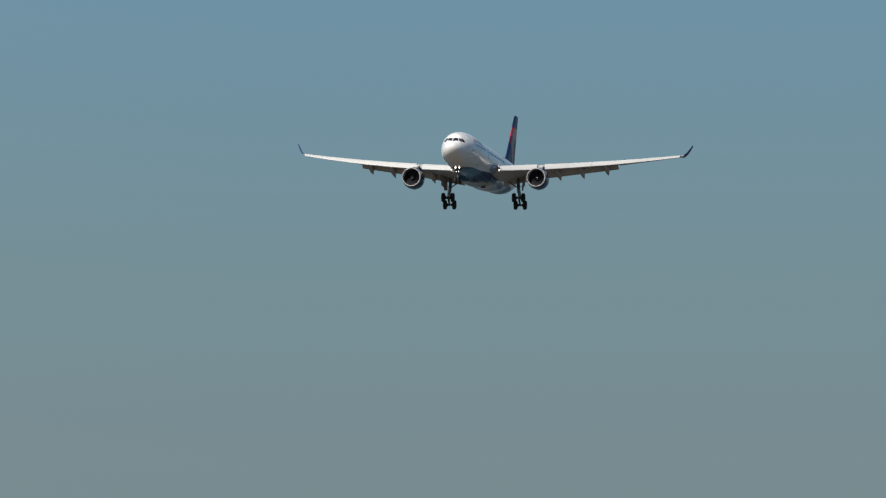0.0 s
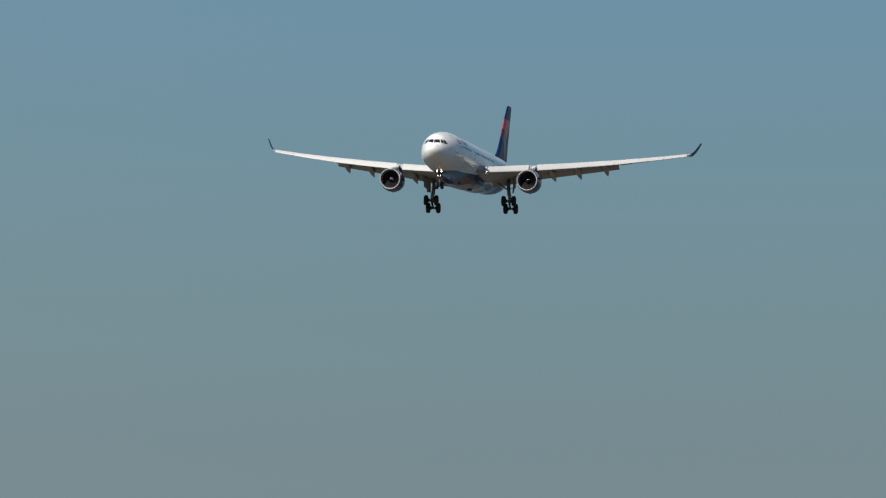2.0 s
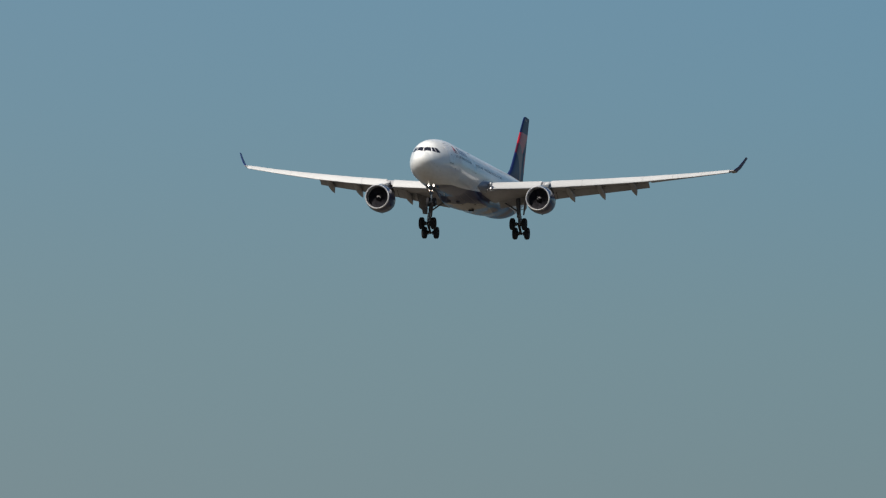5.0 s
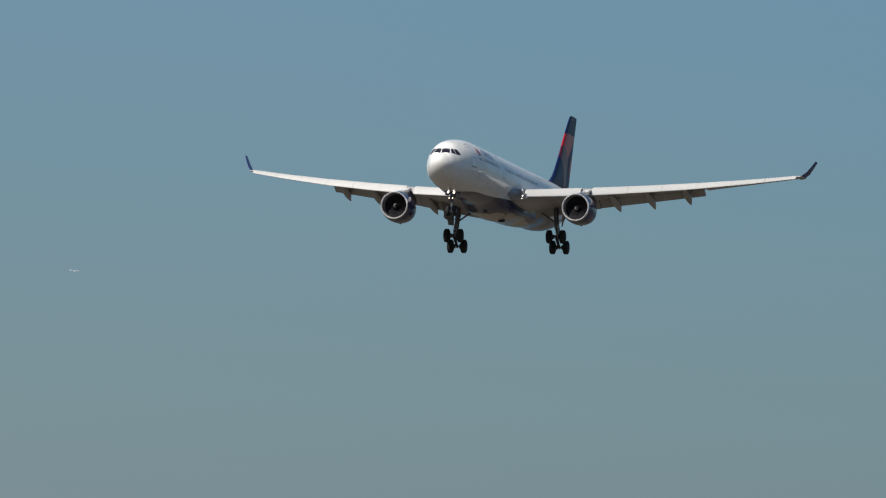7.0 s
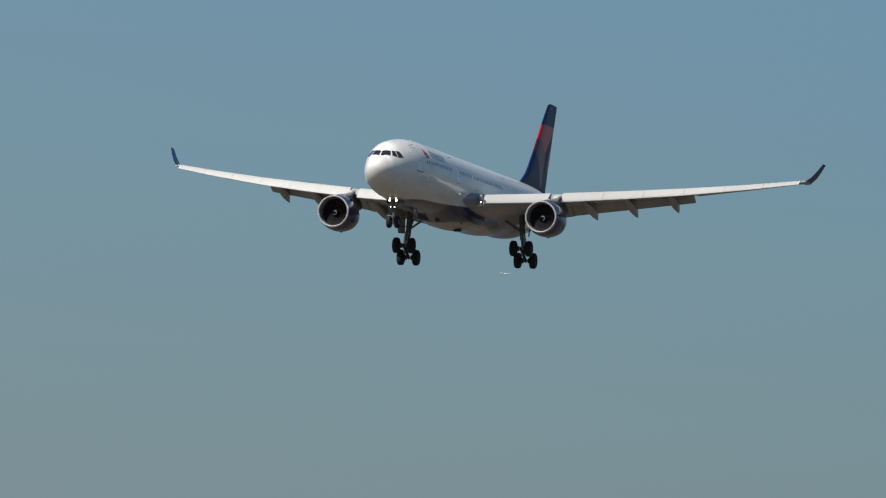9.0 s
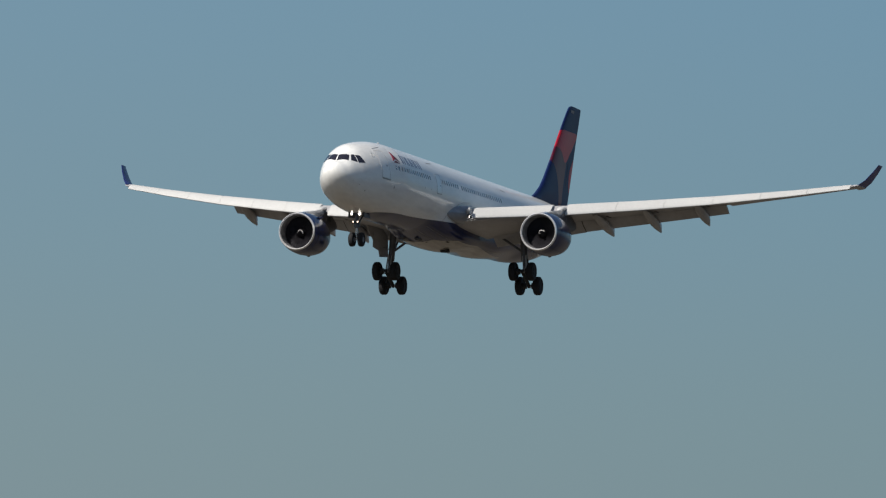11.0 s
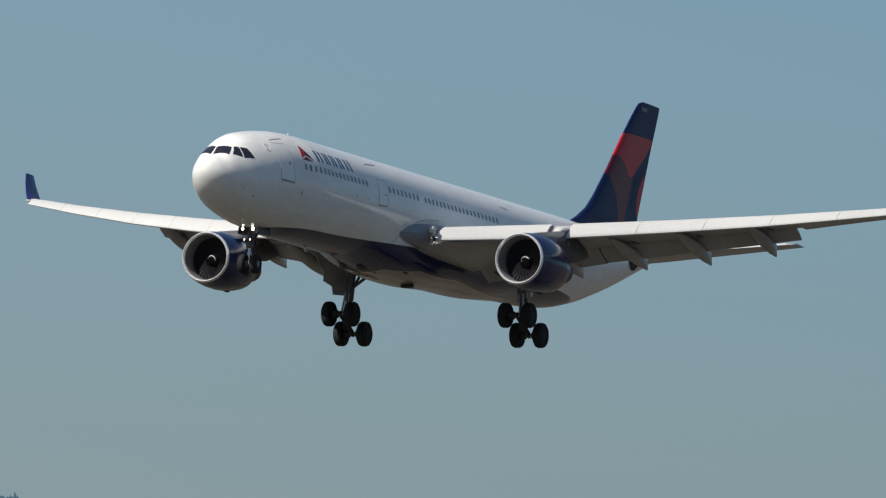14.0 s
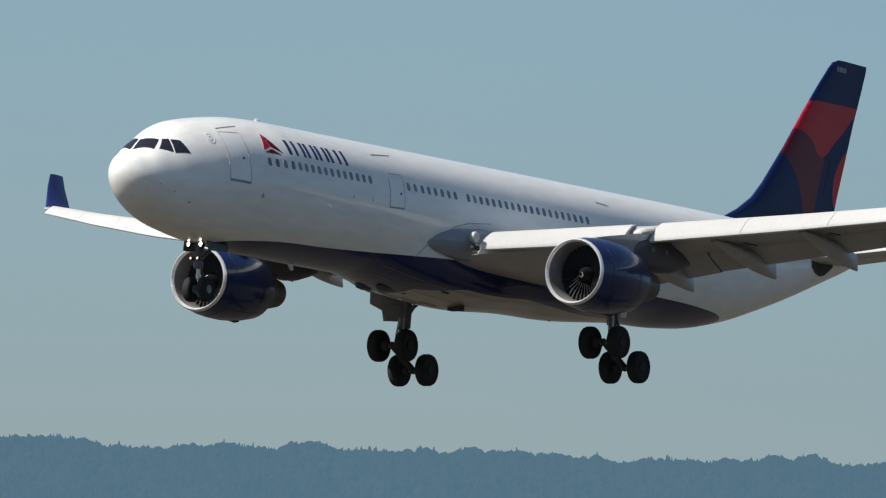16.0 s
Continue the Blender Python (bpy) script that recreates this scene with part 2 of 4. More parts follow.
DARK_GROUND = 650.0  # unseen ground on this side is darkened, to dim the belly's reflections
RIVER = (1800.0, 2600.0)  # unseen; its two banks, along the approach
ground_sheet()

# ---- aircraft ----
KNOTS = [  # station, crown, keel, half width, height of the widest line
    (1.03, -0.04, -0.08, 0.02, -0.06), (1.12, 0.31, -0.44, 0.37, -0.10), (1.39, 0.53, -0.84, 0.73, -0.20), (1.84, 0.69, -1.27, 1.06, -0.33),
    (2.38, 1.12, -1.61, 1.32, -0.43), (3.01, 1.46, -1.90, 1.56, -0.49), (3.73, 1.88, -2.15, 1.80, -0.48), (4.46, 2.15, -2.32, 2.00, -0.42),
    (5.54, 2.37, -2.47, 2.26, -0.31), (6.89, 2.58, -2.62, 2.47, -0.18), (8.70, 2.76, -2.71, 2.62, -0.06), (10.50, 2.82, -2.81, 2.82, 0.01),
    (13.0, 2.82, -2.82, 2.82, 0.0), (40.0, 2.82, -2.82, 2.82, 0.0), (43.0, 2.82, -2.79, 2.82, 0.03), (46.0, 2.82, -2.60, 2.72, 0.14),
    (49.0, 2.80, -2.10, 2.50, 0.42), (52.0, 2.74, -1.33, 2.15, 0.78), (55.0, 2.62, -0.46, 1.68, 1.12), (58.0, 2.44, 0.50, 1.14, 1.48),
    (60.5, 2.22, 1.30, 0.60, 1.75), (61.6, 2.06, 1.72, 0.34, 1.88), (62.0, 1.98, 1.82, 0.16, 1.90)]

TIP = KNOTS[0][0]


def section(x):
    """Crown, keel, half width and widest height of the hull at a station, smooth between the knots."""
    u = [math.sqrt(k[0] - TIP) for k in KNOTS]
    t = math.sqrt(max(0.0, min(62.0, x) - TIP))
    i = max(0, min(len(u) - 2, next((k for k in range(len(u)) if u[k] > t), len(u)) - 1))
    h = u[i + 1] - u[i]
    s = (t - u[i]) / h
    out = []
    for c in range(1, 5):
        y = [k[c] for k in KNOTS]

        def slope(j):
            if j == 0:
                return (y[1] - y[0]) / (u[1] - u[0])
            if j == len(u) - 1:
                return (y[-1] - y[-2]) / (u[-1] - u[-2])
            a, b = (y[j] - y[j - 1]) / (u[j] - u[j - 1]), (y[j + 1] - y[j]) / (u[j + 1] - u[j])
            return 0.0 if a * b <= 0 else 2 * a * b / (a + b)
        m0, m1 = slope(i) * h, slope(i + 1) * h
        out.append((2 * s**3 - 3 * s * s + 1) * y[i] + (s**3 - 2 * s * s + s) * m0 + (-2 * s**3 + 3 * s * s) * y[i + 1] + (s**3 - s * s) * m1 + (0 if c == 3 else (x - NOSE) * 0.012))
    return out


def hull(x, a, lift=0.0):
    """A point of the hull: station and angle (0 starboard, 90 crown, 180 port), lifted off the skin."""
    top, bot, w, zc = section(x)
    c, s = math.cos(radians(a)), math.sin(radians(a))
    return P(x, (w + lift) * c, zc + ((top - zc) if s > 0 else (zc - bot)) * s + lift * s)


def hull_z(x, z, side=-1, lift=0.0):
    """The same by station and height, on one side (-1 port)."""
    top, bot, w, zc = section(x)
    s = max(-1, min(1, (z - zc) / ((top - zc) if z > zc else (zc - bot))))
    a = math.degrees(math.asin(s))
    return hull(x, 180 - a if side < 0 else a, lift)


aircraft = tagged(new("airliner"), "white twin-engine airliner, navy belly, red and navy fin, gear down", "airplane")


def belly_bump(x, a):
    k = min(1, (x - 17.5) / 6.0) if x < 30 else min(1, (42.5 - x) / 8.5)
    k = max(0.0, k) ** 2 * (3 - 2 * max(0.0, k))
    d = abs(math.degrees(a) + 90)
    if d > 66:
        return 0.012 * k
    return 0.012 * k + k * (0.46 + 0.28 * math.exp(-((x - 26.8) / 3.4) ** 2) + 0.20 * math.exp(-((d - 40) / 16) ** 2)) * (0.5 + 0.5 * math.cos(PI * max(0, d - 36) / 30) if d > 36 else 1)


def belly(x, a, lift=0.0):
    a = (a + 270) % 360 - 270
    r = 2.80 + belly_bump(x, radians(a)) + lift
    return P(x, r * math.cos(radians(a)), r * math.sin(radians(a)) + (x - NOSE) * 0.012)


def build_hull():
    xs = [TIP + 0.0005 + 0.9 * (i / 14) ** 2 for i in range(15)] + [TIP + 1.0 + 0.12 * i for i in range(30)] + [6.0 + 0.4 * i for i in range(11)] + list(np.linspace(10.5, 40, 30)) + list(np.linspace(40.8, 62.0, 40))
    body = part("fuselage", *loft([[hull(x, 360 * k / 72) for k in range(72)] for x in xs]), M_HULL, aircraft, "white fuselage with a navy belly")
    rings = []
    for x in np.linspace(17.5, 42.5, 51):
        ring_ = []
        for j in range(61):
            a = radians(-22 - 136 * j / 60)
            r = 2.80 + belly_bump(x, a)
            ring_.append(P(x, r * math.cos(a), r * math.sin(a) + (x - NOSE) * 0.012))
        rings.append(ring_)
    part("belly_fairing", *loft(rings, caps=False, closed=False), M_HULL, aircraft, "navy belly fairing")
    part("belly_panel", *loft([[belly(x, -90 + min(37, 20 + (x - 22.3) * 7, 18 + (39.5 - x) * 2) * (j / 16 - 1), 0.006) for j in range(33)] for x in np.linspace(22.3, 39.5, 40)], caps=False, closed=False), M_BELLY, aircraft, "grey underside panel")
    x, y, z = belly(26.5, -103)
    part("air_outlet", *loft([[(x + dx, y + dy, z + dz) for dx, dy in ((-0.22, -0.22), (0.16, -0.22), (0.20, 0.40), (-0.20, 0.40))] for dz in (0.30, 0.26, -0.15, -0.19)]), M_WELL, aircraft, "dark square air outlet")
    for x0, x1, a0, a1 in ((23.75, 24.3, -119.5, -117), (22.5, 22.7, -99.5, -97), (23.3, 23.5, -85, -83), (25.2, 25.6, -66, -63)):
        part("drain_slot", *loft([[belly(x, a0 + (a1 - a0) * j / 3, 0.016) for j in range(4)] for x in np.linspace(x0, x1, 4)], caps=False, closed=False), M_WELL, aircraft)
    for a in (-94, -75):
        x, y, z = belly(21.5, a)
        part("air_scoop", *revolve([(-0.5, 0.12), (-0.45, 0.2), (-0.1, 0.24), (0.5, 0.2), (1.2, 0.05)], (x, y, z + 0.08), "x", 16, caps=True), M_PYLON, aircraft, "dark air intake scoop")
    for a0, a1 in ((-123, -122), (-108, -108)):
        part("belly_seam", *loft([[belly(x, a0 + (a1 - a0) * (x - 19) / 19 + d, 0.012) for d in (-0.16, 0.16)] for x in np.linspace(19, 38, 60)], caps=False, closed=False), M_SEAM, aircraft)
    return body


build_hull()


# lifting surfaces
def foil(t, n=16):
    """Upper and lower halves of an aerofoil of thickness t, as (fraction, height), nose first."""
    f = [(1 - math.cos(PI * k / n)) / 2 for k in range(n + 1)]

    def half(x):
        return 5 * t * (0.2969 * math.sqrt(x) - 0.126 * x - 0.3516 * x * x + 0.2843 * x**3 - 0.1015 * x**4)

    def camber(x):
        return 0.018 * (1 - (2 * x - 0.9) ** 2) if x > 0 else 0
    return [(x, camber(x) + half(x) * 1.0) for x in f], [(x, camber(x) - half(x) * 0.95) for x in f]


def ring(xle, y, zle, chord, t, inc, a=0.0, b=1.0, nose=None):
    """An aerofoil section between two fractions of the chord, as a closed ring; nose cuts the top away in front."""
    up, lo = foil(t)
    u = [(a + (b - a) * (1 - math.cos(PI * k / 15)) / 2) for k in range(16)]
    zu = [float(np.interp(x, [p[0] for p in up], [p[1] for p in up])) for x in u]
    zl = [float(np.interp(x, [p[0] for p in lo], [p[1] for p in lo])) for x in u]
    if nose:
        at, slope = nose
        za = float(np.interp(at, [p[0] for p in up], [p[1] for p in up]))
        zu = [min(z, za) if x >= at else max(l + 0.002, min(z, za - 0.004 - (at - x) * slope)) for x, z, l in zip(u, zu, zl)]
    pts = list(zip(u, zu)) + list(zip(u[::-1], zl[::-1]))
    c, s = math.cos(radians(inc)), math.sin(radians(inc))
    return [P(xle + chord * (x * c + z * s), y, zle + chord * (z * c - x * s)) for x, z in pts]


WING = [  # half span, leading edge, height, chord, thickness, incidence
    (2.2, 22.3, -1.30, 11.0, 0.150, 4.0), (3.7, 23.35, -1.13, 10.0, 0.136, 3.8), (9.5, 27.25, -0.24, 7.1, 0.108, 2.2),
    (14.5, 30.15, 0.44, 5.75, 0.099, 1.5), (19.6, 33.05, 1.16, 4.55, 0.095, 0.3), (24.5, 35.9, 1.94, 3.45, 0.088, -1.5), (28.9, 38.4, 2.73, 2.45, 0.082, -2.8)]


def wing_at(y):
    ys = [w[0] for w in WING]
    return [float(np.interp(y, ys, [w[c] for w in WING])) for c in range(1, 6)]


def wing_point(y, fx, fz):
    x, z, c, t, inc = wing_at(y)
    k, s = math.cos(radians(inc)), math.sin(radians(inc))
    return x + c * (fx * k + fz * s), z + c * (fz * k - fx * s)


def build_wing(s):
    ys = [2.2, 3.7, 5.5, 7.5, 9.5, 11, 12.5, 14.5, 17, 19.6, 22, 24.5, 27, 28.9]

    def slat_width(y):
        return float(np.interp(y, [3.7, 9.0, 20.0, 28.8], [1.30, 1.15, 1.0, 0.80]))

    def sec(y, a, b, dx=0.0, dz=0.0, turn=0.0, scale=1.0):
        x, z, c, t, inc = wing_at(y)
        r = ring(x, s * y, z, c, t, inc, a, b, (slat_width(y) / c, 0.9))
        if turn or dx or dz:
            px, pz = wing_point(y, a, 0.0)
            px -= NOSE
            k, q = math.cos(radians(turn)), math.sin(radians(turn))
            r = [(px + dx * c + (X - px) * k + (Z - pz) * q, Y, pz + dz * c - (X - px) * q + (Z - pz) * k) for X, Y, Z in r]
        return r
    wing = part("wing", *loft([sec(y, 0.5 * slat_width(y) / wing_at(y)[2], 0.84) for y in ys]), M_GREY, aircraft, "light grey swept wing")
    rr = []
    for y, x, z, c, t in ((3.40, 23.15, -1.10, 10.2, 0.14), (3.22, 22.8, -1.10, 10.5, 0.14), (3.02, 22.35, -1.12, 10.95, 0.14), (2.8, 21.7, -1.16, 11.6, 0.13), (2.5, 20.9, -1.2, 12.4, 0.11)):
        rr.append(ring(x, s * y, z, c, t, 3.6, 0.0, 0.7))
    part("wing_root_fairing", *loft(rr), M_ROOT, wing, "grey wing root fairing")
    # slats, drooped
    edges = [3.66, 8.7, 9.68, 13.0, 16.2, 19.4, 22.6, 25.7, 28.6]
    for i in range(len(edges) - 1):
        if i == 1:
            continue
        a, b = edges[i] + 0.009, edges[i + 1] - 0.009
        rr = []
        for y in np.linspace(a, b, 7):
            x, z, c, t, inc = wing_at(y)
            w = slat_width(y)
            up, lo = foil(t)
            px, pz = x + w, z + c * float(np.interp(w / c, [q[0] for q in up], [q[1] for q in up])) - w * math.sin(radians(inc))
            drop = float(np.interp(y, [3.7, 9.0, 19.0, 28.8], [0.86, 0.90, 0.72, 0.40]))
            outer = [(0.05, 0.022), (-0.10, -0.02), (-0.28, -0.12), (-0.50, -0.32), (-0.72, -0.58), (-0.88, -0.80), (-0.96, -0.94), (-0.965, -1.02), (-0.91, -1.08)]
            inner = [(-0.84, -1.04), (-0.76, -0.86), (-0.60, -0.64), (-0.40, -0.38), (-0.2, -0.15), (0.05, -0.01)]
            rr.append([P(px - 0.06 + q * w, s * y, pz + 0.02 + h * drop) for q, h in outer + inner])
        part("slat", *loft(rr), M_SLAT, wing, "pale leading-edge slat")
        if i == 0:
            part("slat_end_cap", *revolve([(-0.13, 0.05), (-0.10, 0.17), (-0.03, 0.24), (0.12, 0.26), (0.16, 0.22), (0.16, 0.02)] if s > 0 else [(0.13, 0.05), (0.10, 0.17), (0.03, 0.24), (-0.12, 0.26), (-0.16, 0.22), (-0.16, 0.02)], P(23.16, s * 3.50, -0.90), "y", 20), M_SLAT, wing, "white rounded slat end cap")
    # flaps and ailerons
    for a, b in ((3.0, 9.36), (9.361, 9.419), (9.42, 19.5)):
        # the gap is filled in a dark colour that paints its shadow
        gap = b - a < 0.1
        rr = []
        for y in np.linspace(a, b, 2 if gap else 6):
            x, z, c, t, inc = wing_at(y)
            cf = float(np.interp(y, [9.39, 19.5], [1.45, 1.14])) if y > 9.39 else 1.5
            fx, fz = wing_point(y, 0.785, -0.012)
            rr.append(ring(fx, s * y, fz, cf * (0.99 if gap else 1), 0.128 if gap else 0.13, 29))
        part("flap_gap_shade" if gap else "flap", *loft(rr), M_WELL if gap else M_GREY, wing, "dark gap between two flaps" if gap else "lowered grey trailing-edge flap")
    for a, b in ((19.7, 24.2), (24.25, 28.6)):
        rr = []
        for y in np.linspace(a, b, 4):
            x, z, c, t, inc = wing_at(y)
            r = ring(x, s * y, z, c, t, inc, 0.845, 1.0)
            px, pz = wing_point(y, 0.845, 0.012)
            px -= NOSE
            k, q = math.cos(radians(2)), math.sin(radians(2))
            rr.append([(px + 0.004 + (X - px) * k + (Z - pz) * q, Y, pz - (X - px) * q + (Z - pz) * k) for X, Y, Z in r])
        part("aileron", *loft(rr), M_GREY, wing)
    # flap track fairings
    for y, tx, tz in ((7.85, 34.2, -2.1), (11.03, 35.73, -1.43), (14.37, 36.9, -1.0), (17.93, 37.65, -0.41)):
        x, z, c, t, inc = wing_at(y)
        x0, z0 = wing_point(y, 0.34, -0.045)
        x1, z1 = wing_point(y, 0.74, -0.03)
        rr = []
        for k in range(17):
            u = k / 16
            X = x0 + (tx - x0) * u
            bottom = z0 - 0.02 + (tz - z0) * u ** 1.25 - 0.24 * math.sin(PI * u ** 1.3)
            top = z0 + 0.12 + (tz + 0.60 - z0) * u ** 1.5
            w = 0.03 + 0.34 * math.sin(PI * min(1, 0.08 + 0.9 * u)) ** 0.8
            mid, h = (top + bottom) / 2, max(0.05, (top - bottom) / 2)
            rr.append([P(X + (0.10 * (1 if math.sin(2 * PI * j / 16) < -0.7 else 0) if k == 16 else 0), s * y + w * math.cos(2 * PI * j / 16), mid + h * math.sin(2 * PI * j / 16)) for j in range(16)])
        part("flap_fairing", *loft(rr), M_GREY, wing, "pointed grey flap track fairing")
        # a dark strip paints in the shadowed flap slot beside the fairing
        rr = []
        for fx in np.linspace(0.60, 0.775, 6):
            up, lo = foil(t)
            u, v = wing_point(y + 0.42, fx, float(np.interp(fx, [q[0] for q in lo], [q[1] for q in lo])))
            rr.append([P(u, s * (y + e_), v + h) for e_, h in ((0.34, 0.02), (0.34, -0.015), (0.47, -0.012), (0.47, 0.02))])
        part("slot_shade", *loft(rr), M_WELL, wing, "dark slot beside the fairing")
    # winglet
    def blade(rows_):
        rr_ = []
        for y, x, z, c, lean in rows_:
            base = ring(0, 0, 0, c, 0.062, 0)
            k, q = math.cos(radians(lean)), math.sin(radians(lean))
            rr_.append([(p[0] + x, s * (y - p[2] * q), z + p[2] * k) for p in base])
        return loft(rr_)
    part("tip_fairing", *blade(((28.62, 38.45, 2.68, 2.3, 0), (28.86, 38.6, 2.72, 2.25, 6), (29.02, 38.78, 2.78, 2.2, 22), (29.10, 38.92, 2.84, 2.15, 34))), M_GREY, wing, "pale curved wing tip")
    part("winglet", *blade(((29.07, 38.91, 2.85, 2.12, 34), (29.19, 39.15, 3.00, 1.98, 54), (29.29, 39.3, 3.11, 1.90, 62), (29.45, 39.55, 3.3, 1.8, 64), (29.82, 40.15, 3.95, 1.42, 64), (30.12, 40.75, 4.58, 1.05, 64))), M_WINGLET, wing, "navy upswept winglet")
    # wing root lamp
    part("landing_light", *revolve([(0, 0.005), (0.02, 0.06), (0.08, 0.09), (0.16, 0.09)], P(23.15, s * 3.62, -1.34), "x", 16), M_ROOTLAMP, wing, "lit landing lamp")
    part("lamp_housing", *revolve([(0.2, 0.11), (-0.34, 0.115), (-0.34, 0.095), (0.1, 0.092)], P(23.15, s * 3.62, -1.34), "x", 16), M_WELL, wing)
    return wing


def build_engine(s):
    O = P(21.65, s * 9.42, -2.60)
    eng = new("engine")
    eng.parent = aircraft
    eng.location = O
    eng["label"] = "navy turbofan engine with a polished intake lip"
    part("cowl", *revolve([(0.16, 1.416), (0.42, 1.452), (0.8, 1.51), (1.4, 1.57), (2.2, 1.58), (3.0, 1.53), (3.6, 1.44), (4.15, 1.33), (4.16, 1.28), (3.8, 1.28), (3.0, 1.30)], (0, 0, 0), n=56), M_NAVY, eng, "navy fan cowl")
    part("intake_lip", *revolve([(0.14, 1.262), (0.06, 1.295), (0.0, 1.345), (0.03, 1.385), (0.10, 1.407), (0.16, 1.418)], (0, 0, 0), n=56), M_LIP, eng, "polished metal intake lip")
    part("intake_duct", *revolve([(0.14, 1.260), (0.3, 1.225), (0.5, 1.208), (0.9, 1.20), (1.25, 1.21), (1.6, 1.21)], (0, 0, 0), n=56), M_DUCT, eng)
    fan = new("fan")
    fan.parent = eng
    fan.location = (1.15, 0, 0)
    blades = []
    for k in range(34):
        a = 2 * PI * k / 34
        pts = []
        for r, tw, w in ((0.38, 20, 0.18), (0.8, 42, 0.32), (1.19, 60, 0.42)):
            for e_ in (-1, 1):
                dx, dt = e_ * w * math.cos(radians(tw)), e_ * w * math.sin(radians(tw)) / 1.6
                pts.append((dx * 0.6, r * math.cos(a) - dt * math.sin(a), r * math.sin(a) + dt * math.cos(a)))
        v, f = loft([[pts[0], pts[1], (pts[1][0] + 0.012, *pts[1][1:]), (pts[0][0] + 0.012, *pts[0][1:])], [pts[2], pts[3], (pts[3][0] + 0.012, *pts[3][1:]), (pts[2][0] + 0.012, *pts[2][1:])],
                     [pts[4], pts[5], (pts[5][0] + 0.012, *pts[5][1:]), (pts[4][0] + 0.012, *pts[4][1:])]])
        blades.append((v, f))
    for v, f in blades:
        part("blade", v, f, M_FAN, fan)
    part("spinner", *revolve([(-0.62, 0.01), (-0.56, 0.06), (-0.40, 0.16), (-0.2, 0.27), (0.0, 0.36), (0.15, 0.40)], (0, 0, 0), n=28), M_SPINNER, fan, "black spinner with a white swirl")
    rr = []
    for k in range(22):
        u = k / 21
        a, x = 0.6 + u * 4.2, -0.57 + 0.30 * u
        r = float(np.interp(x, [-0.62, -0.56, -0.40, -0.2, 0.0], [0.01, 0.06, 0.16, 0.27, 0.36])) + 0.008
        w = 0.024 + 0.016 * u
        rr.append([(x - w, (r - w * 0.55) * math.cos(a), (r - w * 0.55) * math.sin(a)), (x + w, (r + w * 0.55) * math.cos(a), (r + w * 0.55) * math.sin(a))])
    part("swirl", *loft(rr, caps=False, closed=False), M_SWIRL, fan, "white spiral mark")
    part("fan_back", *revolve([(1.45, 0.01), (1.46, 1.21)], (0, 0, 0)), M_FANBACK, eng)
    part("core_cowl", *revolve([(3.0, 1.0), (4.2, 0.98), (4.9, 0.88), (5.3, 0.80), (5.32, 0.76), (5.4, 0.76), (6.2, 0.60), (6.22, 0.55), (5.4, 0.56)], (0, 0, 0), n=40), M_HOT, eng, "brown metal core cowl")
    part("exhaust_plug", *revolve([(5.4, 0.42), (6.2, 0.36), (6.7, 0.2), (7.0, 0.02)], (0, 0, 0), n=28), M_HOT, eng)
    part("nacelle_strake", *slab([(1.2, -s * 1.02, 1.12), (2.4, -s * 1.05, 1.14), (2.4, -s * 1.30, 1.36)], 0.03, (0, 1, s)), M_NAVY, eng)
    # pylon: a slim grey spine over the cowl, a deep dark fairing behind it
    out = [(0.9, 1.46), (2.2, 1.72), (3.9, 1.98), (5.6, 2.22), (7.0, 2.28), (7.0, 1.7), (4.6, 1.3), (2.2, 1.2)]
    part("pylon", *loft([[(x, w * (0.3 if i_ == 0 else 1), z) for i_, (x, z) in enumerate(out)] for w in (-0.22, 0.22)]), M_ROOT, eng, "grey engine pylon")
    aft = []
    for x, top, low, w in ((4.2, 1.5, 0.98, 0.16), (4.9, 1.85, 0.86, 0.30), (5.8, 2.1, 0.70, 0.36), (6.8, 2.15, 0.64, 0.36), (7.8, 2.0, 0.74, 0.32), (8.7, 1.75, 0.98, 0.24), (9.3, 1.5, 1.16, 0.12), (9.6, 1.38, 1.26, 0.03)):
        mid, h = (top + low) / 2, (top - low) / 2
        aft.append([(x, w * math.copysign(abs(math.cos(2 * PI * k / 20)) ** 0.7, math.cos(2 * PI * k / 20)), mid + h * math.copysign(abs(math.sin(2 * PI * k / 20)) ** 0.7, math.sin(2 * PI * k / 20))) for k in range(20)])
    fairing = part("pylon_fairing", *loft(aft), M_PYLON, eng, "dark brown fairing behind the engine")
    for x in (5.9, 7.0):
        for e_ in (-1, 1):
            part("vent_plate", *revolve([(0.0, 0.0), (0.0, 0.13), (0.03, 0.10)], (x, e_ * 0.362 - 0.015, 1.55), "y", 14), M_DUCT, fairing, "small pale oval vent")
    for x, rad in ((0.86, 1.5185), (3.02, 1.5290)):
        part("cowl_seam", *revolve([(x - 0.012, rad - 0.02), (x - 0.012, rad + 0.004), (x + 0.012, rad + 0.003), (x + 0.012, rad - 0.02)], (0, 0, 0), n=56), M_WELL, eng)
    for a in (-52, -90, -128):
        q, d = radians(a), radians(0.5)
        part("cowl_split", *loft([[(x, (rad + h) * math.cos(q + e_), (rad + h) * math.sin(q + e_)) for e_, h in ((-d, -0.02), (-d, 0.004), (d, 0.004), (d, -0.02))] for x, rad in ((0.86, 1.5178), (1.4, 1.57), (2.2, 1.58), (3.0, 1.53), (3.6, 1.44), (4.1, 1.34))]), M_WELL, eng)
    part("drain_mast", *slab([(2.5, 0, -1.54), (3.4, 0, -1.44), (3.4, 0, -1.53), (3.1, 0, -1.59)], 0.07, (0, 1, 0)), M_WELL, eng)
